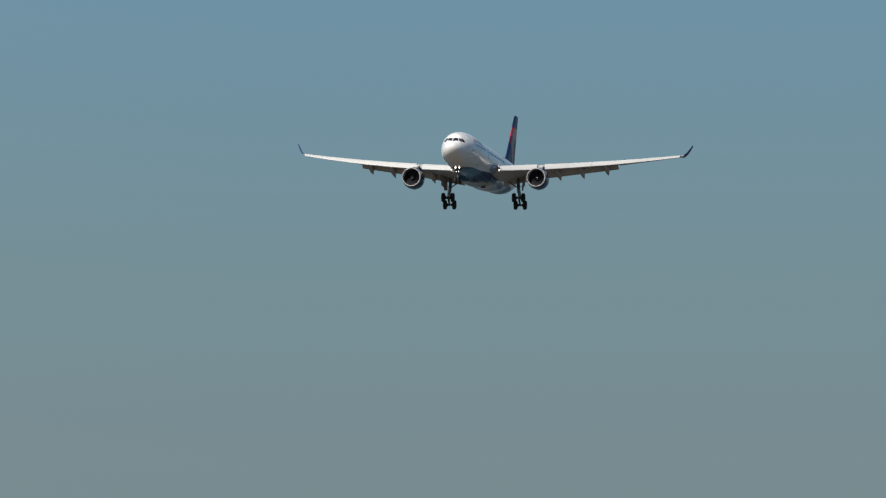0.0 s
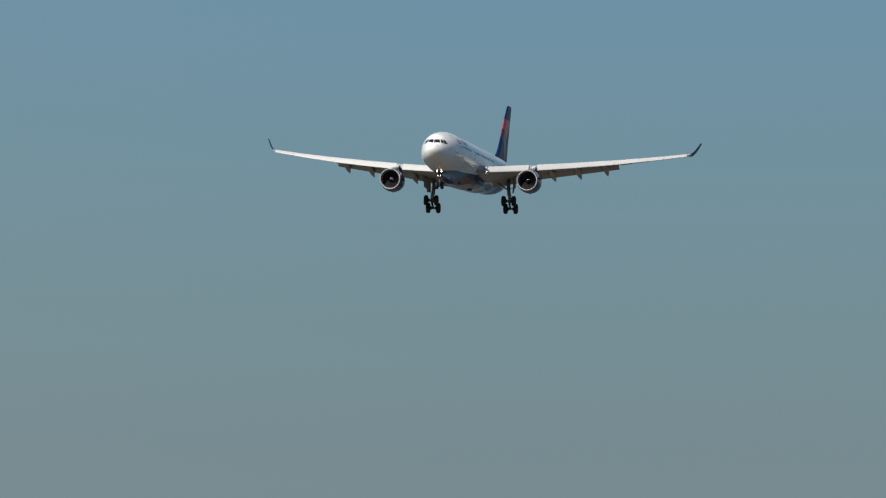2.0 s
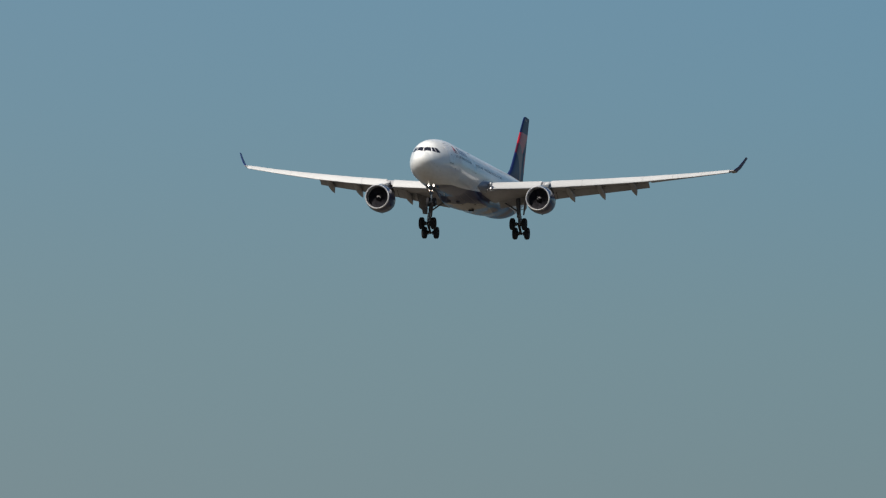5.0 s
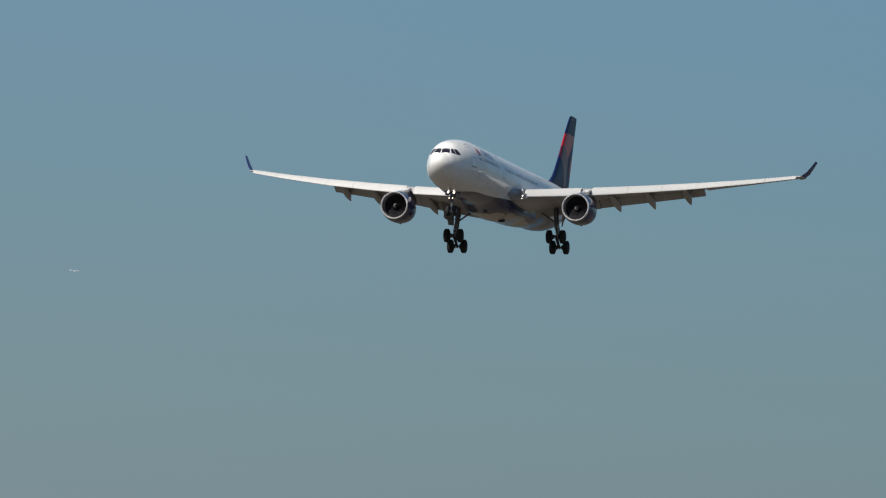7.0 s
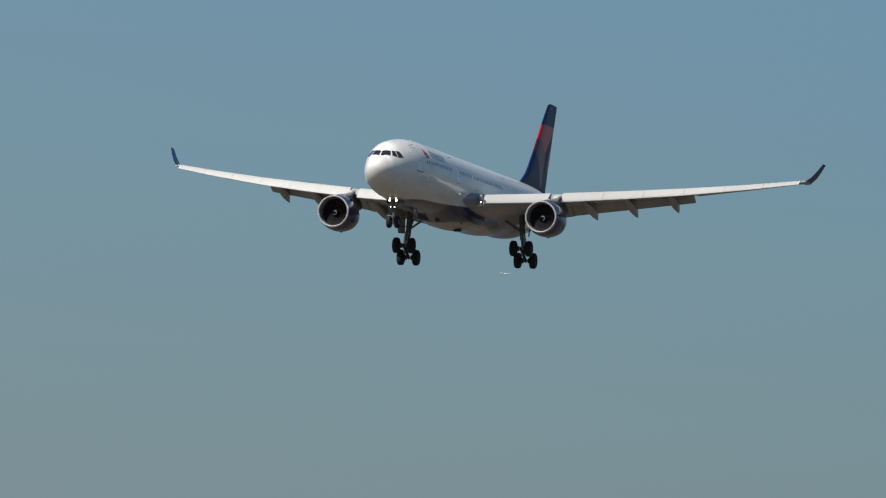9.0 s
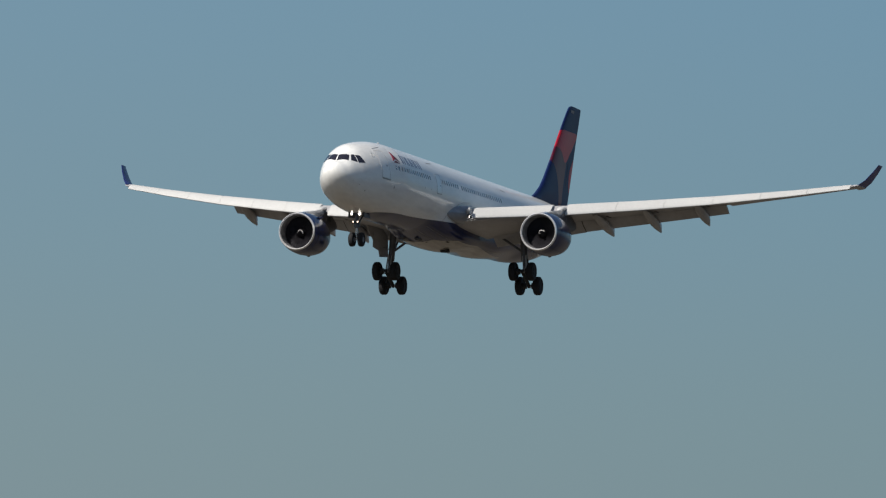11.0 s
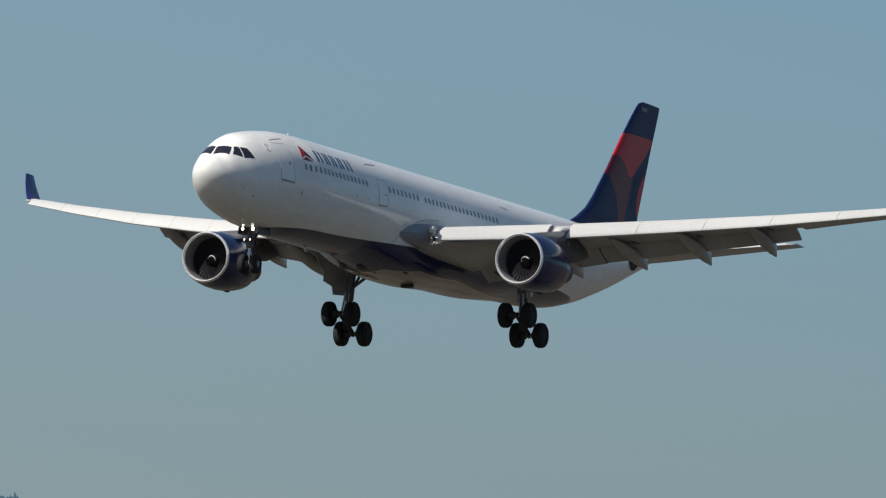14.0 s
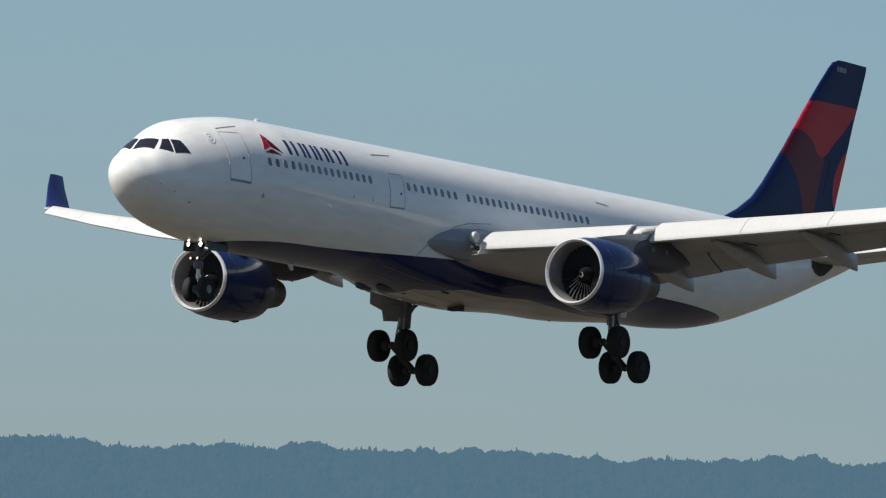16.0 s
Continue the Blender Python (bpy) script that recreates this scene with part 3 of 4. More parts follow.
    part("duct_back", *revolve([(3.3, 1.0), (3.3, 1.31)], (0, 0, 0), n=40), M_WELL, eng)
    part("pylon_cap", *loft([[(x, 0.30 * w * math.cos(2 * PI * k / 14), z + 0.17 * w * math.sin(2 * PI * k / 14)) for k in range(14)] for x, z, w in ((5.05, 2.18, 0.15), (5.15, 2.2, 0.7), (5.5, 2.28, 1.0), (6.3, 2.42, 1.0))]), M_SLAT, eng, "white pylon cap")
    return fan


def build_tail():
    # tailplane
    for s in (-1, 1):
        rr = [ring(x, s * y, z, c, 0.10, -3.4) for y, x, z, c in ((0.5, 54.2, 1.58, 5.4), (1.6, 54.9, 1.74, 5.0), (5.5, 57.1, 2.38, 3.8), (9.5, 59.65, 3.06, 2.3), (9.72, 60.1, 3.10, 1.7))]
        tp = part("tailplane", *loft(rr), M_GREY, aircraft, "light grey tailplane")
        rr = []
        for k in range(25):
            x = 55.1 + 2.7 * k / 24
            z0 = float(np.interp(x, [55.1, 55.6, 56.3, 57.0, 57.8], [1.38, 1.17, 1.10, 1.2, 1.65]))
            z1 = float(np.interp(x, [55.1, 55.5, 56.4, 57.8], [2.0, 2.3, 2.35, 2.2]))
            rr.append([hull_z(x, z0 + (z1 - z0) * i / 10, s, 0.03) for i in range(11)])
        part("stabiliser_seal", *loft(rr, caps=False, closed=False), M_WELL, aircraft, "dark tailplane slot plate")
        # a paler strip puts the sunlit look of this edge into its colour
        part("tailplane_lit_edge", *loft([ring(x - 0.012, s * y, z, c, 0.104, -3.4, 0.0, 0.11) for y, x, z, c in ((1.0, 54.52, 1.653, 5.2), (1.6, 54.9, 1.74, 5.0), (5.5, 57.1, 2.38, 3.8), (9.5, 59.65, 3.06, 2.3))]), M_SLAT, tp, "bare bright leading edge")
    rr = []
    for z, x, c in FIN:
        rr.append([(p[0] + x, p[2], z) for p in ring(0, 0, 0, c, 0.10 if z > 3.4 else 0.07, 0)])
    part("fin", *loft(rr), M_FIN, aircraft, "navy and red tail fin")


FIN = [(2.5, 48.5, 10.5), (3.11, 49.92, 9.35), (3.62, 51.2, 8.25), (4.27, 52.40, 7.30), (5.01, 53.27, 6.66), (6.88, 55.08, 5.52), (8.61, 56.60, 4.60), (10.05, 57.95, 3.83), (10.95, 58.85, 3.27), (11.22, 59.18, 3.02), (11.36, 59.65, 2.55)]


def wheel(parent, x, y, z, r, w, name="wheel"):
    o = new(name)
    o.parent = parent
    o.location = (x, y, z)
    h = w / 2
    part("tyre", *revolve([(-h * 0.8, r * 0.56), (-h, r * 0.68), (-h, r * 0.84), (-h * 0.8, r * 0.95), (-h * 0.45, r), (h * 0.45, r), (h * 0.8, r * 0.95), (h, r * 0.84), (h, r * 0.68), (h * 0.8, r * 0.56)], (0, 0, 0), "y", 36, caps=True), M_RUBBER, o, "black rubber tyre")
    part("rim", *revolve([(-h * 0.86, 0.08), (-h * 0.7, r * 0.3), (-h * 0.86, r * 0.55), (h * 0.86, r * 0.55), (h * 0.7, r * 0.3), (h * 0.86, 0.08)], (0, 0, 0), "y", 28, caps=True), M_RIM, o)
    for e_ in (-1, 1):
        part("hub_cap", *revolve([(-0.02, r * 0.20), (-0.03, r * 0.34), (0.03, r * 0.34), (0.02, r * 0.20)], (0, e_ * h * 0.84, 0), "y", 24, caps=True), M_HUBCAP if r < 0.6 else M_RIM, o)
    return o


def build_main_gear(s):
    g = new("main_gear")
    g.parent = aircraft
    g.location = P(32.06, s * 5.36, -5.02)
    g["label"] = "lowered four-wheel main landing gear"
    part("strut", *join(tube((0, 0, 0.0), (-0.1, -s * 0.12, 1.55), 0.15, 0.16), tube((-0.1, -s * 0.12, 1.45), (-0.25, -s * 0.3, 4.2), 0.24, 0.27)), M_GEARPAINT, g)
    part("side_brace", *join(tube((-0.12, -s * 0.25, 2.0), (-0.5, -s * 2.4, 3.4), 0.09), tube((-0.05, -s * 0.2, 1.8), (1.5, -s * 0.3, 3.6), 0.08)), M_GEARPAINT, g)
    part("torque_link", *join(tube((0.12, 0, 0.2), (0.55, 0, 0.75), 0.06), tube((0.55, 0, 0.75), (0.15, 0, 1.5), 0.06)), M_PALE, g)
    part("hydraulic_line", *join(tube((-0.22, s * 0.1, 0.25), (-0.3, 0, 1.7), 0.025, n=8), tube((-0.28, -s * 0.1, 0.2), (-0.34, -s * 0.2, 1.7), 0.025, n=8)), M_PALE, g)
    part("leg_door", *slab([(-0.70, s * 0.62, 1.55), (0.30, s * 0.30, 1.62), (0.42, s * 0.40, 3.9), (-1.25, s * 1.0, 3.9), (-1.30, s * 0.98, 2.25), (-0.74, s * 0.70, 2.02)], 0.06, (0.25, 1, 0)), M_GREY, g, "stepped grey gear leg door")
    part("upper_door", *slab([(-2.5, s * 1.3, 4.0), (-1.28, s * 1.0, 4.0), (-1.30, s * 0.99, 2.78), (-1.72, s * 1.1, 3.15), (-2.15, s * 1.2, 3.7)], 0.06, (0.25, 1, 0)), M_GREY, g, "curved grey hinged gear door")
    for h in (2.2, 3.0):
        part("door_link", *tube((-0.12, s * 0.1, h), (-0.33, s * 0.48, h + 0.08), 0.04, n=8), M_METAL, g)
    part("shortening_link", *join(tube((-0.42, s * 0.12, 0.95), (-0.28, s * 0.05, 1.75), 0.05, n=10), tube((-0.42, s * 0.12, 0.95), (-0.62, 0, 0.35), 0.045, n=10), tube((-0.40, -s * 0.1, 0.9), (-0.5, -s * 0.05, 0.3), 0.04, n=10)), M_PALE, g)
    part("brake_hose", *join(*[tube((-0.2 + 0.05 * k, s * 0.16, 1.5), (-0.55 + 0.5 * k, s * 0.2, 0.25), 0.02, n=6) for k in range(3)]), M_WELL, g)
    part("hub", *revolve([(-0.22, 0.16), (-0.22, 0.24), (0.24, 0.25), (0.24, 0.16)], (-0.1, -s * 0.11, 1.5), "z", 20), M_GEARPAINT, g)
    tilt = radians(27)
    fx, fz = -0.99 * math.cos(tilt), 0.99 * math.sin(tilt)
    part("bogie_beam", *tube((fx * 1.12, 0, fz * 1.12), (-fx * 1.12, 0, -fz * 1.12), 0.14), M_WELL, g)
    for k in (1, -1):
        part("axle", *tube((k * fx, -0.72, k * fz), (k * fx, 0.72, k * fz), 0.10), M_METAL, g)
        for e_ in (-1, 1):
            part("brake", *revolve([(-0.20, 0.12), (-0.20, 0.22), (0.14, 0.24), (0.18, 0.12)], (k * fx, e_ * 0.38, k * fz), "y", 20, caps=True), M_WELL, g)
            wheel(g, k * fx, e_ * 0.70, k * fz, 0.70, 0.50)


def build_nose_gear():
    g = new("nose_gear")
    g.parent = aircraft
    g.location = P(7.38, 0, -4.77)
    g["label"] = "lowered twin-wheel nose gear with lit lamps"
    part("strut", *tube((-0.08, 0, 0.85), (-0.22, 0, 2.4), 0.14), M_GEARPAINT, g)
    part("oleo", *join(tube((0, 0, 0), (-0.08, 0, 0.9), 0.085), tube((-0.03, 0, 0.42), (-0.05, 0, 0.62), 0.12)), M_CHROME, g, "bright oleo piston")
    part("torque_link", *join(tube((0.05, 0, 0.15), (0.38, 0, 0.55), 0.045), tube((0.38, 0, 0.55), (-0.02, 0, 1.05), 0.045)), M_GEARPAINT, g)
    for x, y, z in ((-0.22, 0.34, 1.84), (-0.26, 0.2, 1.26)):
        part("lamp_bracket", *tube((x, -y, z), (x, y, z), 0.045), M_GEARPAINT, g)
    part("steering_collar", *revolve([(-0.14, 0.15), (-0.14, 0.21), (0.14, 0.21), (0.14, 0.15)], (-0.1, 0, 1.02), "z", 20), M_GEARPAINT, g)
    part("drag_brace", *join(tube((-0.15, 0.16, 1.2), (1.1, 0.3, 2.3), 0.06), tube((-0.15, -0.16, 1.2), (1.1, -0.3, 2.3), 0.06)), M_GEARPAINT, g)
    part("axle", *tube((0, -0.45, 0), (0, 0.45, 0), 0.07), M_METAL, g)
    for e_ in (-1, 1):
        wheel(g, 0, e_ * 0.35, 0, 0.52, 0.36)
    for y, z, r, m in ((-0.30, 1.84, 0.115, M_LAMP), (0.30, 1.84, 0.105, M_LAMP), (-0.17, 1.26, 0.065, M_TAXI), (0.17, 1.26, 0.065, M_TAXI)):
        lamp = part("gear_lamp", *revolve([(0.14, 0.02), (0.1, r * 0.8), (0.0, r), (-0.13, r * 1.05), (-0.13, r * 0.98), (-0.02, r * 0.95)], (-0.38, y, z), "x", 18), M_WELL, g)
        part("lens", *revolve([(-0.06, 0.004), (-0.045, r * 0.7), (-0.025, r * 0.95)], (-0.38, y, z), "x", 18), m, lamp, "lit lamp lens")
    for s in (-1, 1):
        part("gear_door", *slab([P(x - 7.38 + NOSE, s * y, z) for x, y, z in ((6.95, 0.5, 2.3), (8.6, 0.5, 2.28), (8.5, 0.62, 1.66), (7.05, 0.62, 1.58))], 0.04, (0, 1, 0)), M_PYLON, g, "dark open gear door")


for side in (-1, 1):
    build_wing(side)
fans = [build_engine(side) for side in (-1, 1)]
build_tail()
for side in (-1, 1):
    build_main_gear(side)
build_nose_gear()

# ---- skin details ----
def patch(corners, nu=8, nv=6, lift=0.012):
    """A pane laid on the hull between four (station, angle) corners, with a skirt down to the skin."""
    (a, b, c, d) = corners
    grid = []
    for j in range(nv + 1):
        v = j / nv
        row = []
        for i in range(nu + 1):
            u = i / nu
            row.append([(a[k] * (1 - u) + b[k] * u) * (1 - v) + (d[k] * (1 - u) + c[k] * u) * v for k in (0, 1)])
        grid.append(row)
    top = [hull(x, q, lift) for row in grid for x, q in row]
    w = nu + 1
    f = [(j * w + i, j * w + i + 1, (j + 1) * w + i + 1, (j + 1) * w + i) for j in range(nv) for i in range(nu)]
    rim = [(0, i) for i in range(nu)] + [(j, nu) for j in range(nv)] + [(nv, i) for i in range(nu, 0, -1)] + [(j, 0) for j in range(nv, 0, -1)]
    base = len(top)
    low = [hull(*grid[j][i], -0.01) for j, i in rim]
    n = len(rim)
    idx = [j * w + i for j, i in rim]
    f += [(idx[k], idx[(k + 1) % n], base + (k + 1) % n, base + k) for k in range(n)]
    return top + low, f


def ribbon(points, width=0.05, lift=0.008, step=14, skin=hull):
    """A narrow strip on the hull along (station, angle) points."""
    path = []
    for p, q in zip(points, points[1:]):
        path += [(p[0] + (q[0] - p[0]) * k / step, p[1] + (q[1] - p[1]) * k / step) for k in range(step)]
    path.append(points[-1])
    at = [Vector(skin(x, a, lift)) for x, a in path]
    rr = []
    for k, p in enumerate(at):
        d = (at[min(k + 1, len(at) - 1)] - at[max(k - 1, 0)]).normalized()
        out = Vector((0, p.y, p.z)).normalized()
        s = d.cross(out).normalized() * (width / 2)
        rr.append([tuple(p - s), tuple(p + s), tuple(p + s - out * 0.012), tuple(p - s - out * 0.012)])
    return loft(rr)


def flip(corners, side):
    return [(x, a if side < 0 else 180 - a) for x, a in corners]


# windscreen
PANES = [[(1.83, 92.9), (2.43, 91.3), (2.87, 116.1), (2.30, 128.9)],
         [(2.52, 132.6), (3.0, 117.9), (3.22, 123.0), (3.07, 144.0)],
         [(3.15, 145.9), (3.27, 125.4), (3.63, 132.6), (3.86, 150.6)]]
for side in (-1, 1):
    for q in PANES:
        part("windscreen_pane", *patch(flip(q, side)), M_GLASS, aircraft, "dark cockpit window")

# cabin windows
def window_mesh():
    n, v = 20, []
    for r, out in ((1.0, -0.01), (1.0, 0.006), (0.80, 0.010), (0.78, 0.002)):
        for k in range(n):
            a = 2 * PI * k / n
            c, s = math.cos(a), math.sin(a)
            v.append((0.125 * r * math.copysign(abs(c) ** 0.75, c), 0.185 * r * math.copysign(abs(s) ** 0.75, s), out))
    f = [(i * n + k, i * n + (k + 1) % n, (i + 1) * n + (k + 1) % n, (i + 1) * n + k) for i in range(3) for k in range(n)]
    f.append(tuple(range(3 * n, 4 * n)))
    return v, f


open_ob = part("cabin_window", *window_mesh(), M_WINDOW, aircraft)
M_BLIND = material("window_blind", (0.22, 0.24, 0.27), 0.4, 0, 0.08, 3.0)
blind_ob = part("cabin_window", *window_mesh(), M_BLIND, aircraft, "cabin window with its blind down")
first = {True: open_ob, False: blind_ob}
rng = random.Random(5)
for side in (-1, 1):
    for x0, x1, n, shut in ((8.56, 16.05, 16, (2, 4, 8, 11)), (19.1, 19.65, 2, (0, 1)), (20.22, 22.88, 6, ()), (23.94, 33.83, 20, (1, 7, 13, 16))):
        for k in range(n):
            x = x0 + (x1 - x0) * k / (n - 1)
            z = 0.64 + (x - 8.56) * 0.0162
            p = Vector(hull_z(x, z, side))
            a, b = Vector(hull_z(x, z + 0.05, side)), Vector(hull_z(x + 0.05, z, side))
            up, along = (a - p).normalized(), (b - p).normalized()
            nrm = along.cross(up)
            if nrm.y * side < 0:
                along, nrm = -along, -nrm
            m = Matrix((along, up, nrm)).transposed().to_4x4()
            m.translation = p
            src = first[k not in shut]
            if src is None:
                src_mesh = {True: open_ob, False: blind_ob}[k not in shut]
                ob = new("cabin_window", src_mesh.data)
                ob.parent = aircraft
                if k in shut:
                    ob["label"] = "cabin window with its blind down"
            else:
                ob = src
                first[k not in shut] = None
            ob.matrix_local = m

# doors
for side in (-1, 1):
    for q, sill in (([(5.95, 129.4), (7.25, 132.0), (7.17, 181.0), (5.87, 177.8)], 0.11), ([(17.62, 152.3), (18.76, 151.6), (18.63, 182.1), (17.48, 182.9)], 0.07)):
        c = flip(q, side)
        door = part("cabin_door", *patch(c, 6, 14, 0.006), M_WHITE, aircraft, "closed white cabin door")
        part("door_seam", *ribbon([c[3], c[0], c[1], c[2]], 0.035, 0.010), M_SEAM, door)
        part("door_sill", *ribbon([c[3], c[2]], sill, 0.012), M_SEAM, door, "grey door sill")
        mx_, ma = (c[0][0] + c[2][0]) / 2 + 0.25, c[0][1] * 0.45 + c[2][1] * 0.55
        da = 2.2 if side < 0 else -2.2
        part("door_window", *patch([(mx_ - 0.05, ma), (mx_ + 0.07, ma), (mx_ + 0.07, ma + da), (mx_ - 0.05, ma + da)], 3, 3, 0.014), M_GLASS, door)
    # rain gutters and small ports
    for q in ([(6.03, 124.5), (7.5, 122.0)], [(17.16, 133.0), (18.84, 129.0)], [(35.4, 137.0), (36.3, 139.0)]):
        part("rain_gutter", *ribbon(flip(q, side), 0.045, 0.014), M_SEAM, aircraft)
    for x, a, r in ((8.08, 192.1, 0.10), (14.61, 179.9, 0.05), (16.13, 179.9, 0.05), (3.0, 198.9, 0.05), (3.9, 209.1, 0.06), (2.3, 194.5, 0.04)):
        da = math.degrees(r / 2.6)
        part("static_port", *patch(flip([(x - r, a), (x, a - da * 1.3), (x + r, a), (x, a + da * 1.3)], side), 4, 4, 0.006), M_SEAM, aircraft)
ring_pts = [(5.31 + 0.21 * math.cos(2 * PI * k / 16), 136.9 + 6.0 * math.sin(2 * PI * k / 16)) for k in range(17)]
part("round_emblem", *ribbon(ring_pts, 0.04, 0.008, 2), M_FAINT, aircraft, "thin grey ring emblem")
part("round_emblem", *ribbon([(5.31 + 0.09 * math.cos(2 * PI * k / 8), 136.9 + 2.6 * math.sin(2 * PI * k / 8)) for k in range(9)], 0.07, 0.008, 2), M_FAINT, aircraft)

for side in (-1, 1):
    part("panel_seam", *ribbon(flip([(20.47, 220.7), (21.0, 211), (21.84, 197.7), (22.8, 189), (23.82, 184.1), (25.6, 181)], side), 0.03, 0.034, 8, belly), M_SEAM, aircraft)

# title: plain slim bars and a faceted dart
for x0, x1 in ((10.05, 10.75), (11.15, 11.70), (12.05, 12.6), (12.95, 13.5), (13.9, 14.6)):
    for xa in (x0, x1 - 0.20):
        part("title_bar", *patch([(xa, 137.2), (xa + 0.20, 137.2), (xa + 0.20, 152.6), (xa, 152.6)], 2, 10, 0.006), M_NAVY, aircraft, "plain navy title bar")
part("title_dart", *patch([(8.74, 132.5), (8.76, 132.7), (8.93, 146.4), (8.42, 150.5)], 6, 10, 0.007), M_RED, aircraft, "red dart facet")
part("title_dart", *patch([(8.78, 132.9), (8.80, 133.1), (9.60, 152.3), (8.96, 146.7)], 6, 10, 0.007), M_DARKRED, aircraft, "dark red dart facet")
part("title_dart", *patch([(8.44, 152.5), (8.95, 148.6), (9.46, 153.9), (8.95, 153.2)], 6, 6, 0.007), M_DARKRED, aircraft, "dark red dart facet")
part("antenna", *revolve([(-0.24, 0.01), (-0.16, 0.06), (0, 0.08), (0.16, 0.06), (0.24, 0.01)], Vector(hull(10.9, 95)) + Vector((0, 0, 0.05)), "x", 12), M_WHITE, aircraft, "small white crown antenna")

# under the belly
part("drain_mast", *slab([P(35.0, 0, -2.9), P(35.35, 0, -2.9), P(35.45, 0, -3.14), P(35.3, 0, -3.15)], 0.06, (0, 1, 0)), M_WELL, aircraft)
part("blade_antenna", *slab([P(14.0, 0, -2.85), P(14.5, 0, -2.85), P(14.55, 0, -3.2), P(14.35, 0, -3.2)], 0.04, (0, 1, 0)), M_WHITE, aircraft)

# fin colours, laid on both sides of the fin
def fin_half(x, z):
    zs = [f_[0] for f_ in FIN]
    x0 = float(np.interp(z, zs, [f_[1] for f_ in FIN]))
    c = float(np.interp(z, zs, [f_[2] for f_ in FIN]))
    u = min(1, max(0.0, (x - x0) / c))
    up, lo = foil(0.10 if z > 3.4 else 0.07)
    us = [(1 - math.cos(PI * k / 15)) / 2 for k in range(16)]
    up, lo = ([(q, float(np.interp(q, [p[0] for p in h], [p[1] for p in h]))) for q in us] for h in (up, lo))
    return float(np.interp(u, [p[0] for p in up], [p[1] for p in up])), float(np.interp(u, [p[0] for p in lo], [p[1] for p in lo])), c


def fin_edge(z):
    zs = [f_[0] for f_ in FIN]
    return float(np.interp(z, zs, [f_[1] for f_ in FIN])), float(np.interp(z, zs, [f_[1] + f_[2] for f_ in FIN]))


def fin_decal(name, outline, mat, label, lift=0.006, rows_=40, cols=40):
    """A painted field between heights, cut to the fin's edges."""
    for _ in range(2):
        outline = [(p[0] * k + q[0] * (1 - k), p[1] * k + q[1] * (1 - k)) for p, q in zip(outline, outline[1:] + outline[:1]) for k in (0.75, 0.25)]
    zs = [p[1] for p in outline]
    lo_z, hi_z = min(zs) + 0.005, max(zs) - 0.005
    for side in (-1, 1):
        v, f = [], []
        for j in range(rows_ + 1):
            z = lo_z + (hi_z - lo_z) * j / rows_
            cut = []
            for (xa, za), (xb, zb) in zip(outline, outline[1:] + outline[:1]):
                if (za - z) * (zb - z) <= 0 and za != zb:
                    cut.append(xa + (xb - xa) * (z - za) / (zb - za))
            e0, e1 = fin_edge(z)
            a, b = max(min(cut), e0 + 0.002), min(max(cut), e1 - 0.01)
            b = max(b, e0 + 0.003)
            a = min(a, b)
            for i in range(cols + 1):
                x = a + (b - a) * (i / cols) ** 1.5
                hi, lo, c = fin_half(x, z)
                y = hi * c + lift if side > 0 else lo * c - lift
                v.append(P(x, y, z))
        w = cols + 1
        f = [(j * w + i, j * w + i + 1, (j + 1) * w + i + 1, (j + 1) * w + i) for j in range(rows_) for i in range(cols)]
        part(name, v, f, mat, fin, label)


fin = next(o for o in aircraft.children if o.name.startswith("fin"))
fin_decal("red_field", [(54.4, 9.20), (62.9, 9.41), (61.17, 8.97), (60.39, 8.16), (59.39, 7.5), (58.6, 6.8), (57.92, 6.71), (57.41, 7.38), (56.43, 7.76), (54.6, 7.72)], M_RED, "bright red painted field")
fin_decal("dark_red_field", [(53.9, 8.2), (56.8, 8.1), (58.2, 7.2), (58.62, 6.9), (58.45, 6.3), (57.96, 4.94), (57.77, 4.14), (57.7, 3.4), (56.6, 3.2), (56.84, 3.99), (55.85, 5.95), (53.9, 6.9)], M_DARKRED, "dark red painted field", 0.004)
fin_decal("red_stripe", [(61.4, 7.7), (60.35, 7.1), (59.75, 6.4), (59.45, 5.7), (59.55, 4.6), (59.9, 4.6), (60.4, 5.6)], M_RED, "red painted field")
part("rudder_gap", *join(*[slab([P(x0 - 0.02, 0, z0), P(x0 + 0.02, 0, z0), P(x1 + 0.02, 0, z1), P(x1 - 0.02, 0, z1)], 2 * abs(fin_half(x0, z0)[1]) * fin_half(x0, z0)[2] + 0.02, (0, 1, 0)) for (x0, z0), (x1, z1) in (((57.95, 3.4), (58.6, 5.0)), ((58.6, 5.0), (59.2, 6.9)))]), M_WELL, fin)
for k in range(4):
    x = 59.42 + 0.22 * k
    hi, lo, c = fin_half(x, 10.9)
    part("code_bar", *slab([P(x, lo * c, 10.83), P(x + 0.13, lo * c, 10.81), P(x + 0.13, lo * c, 11.03), P(x, lo * c, 11.05)], 0.03, (0, 1, 0)), M_SEAM, fin, "small pale code bar")


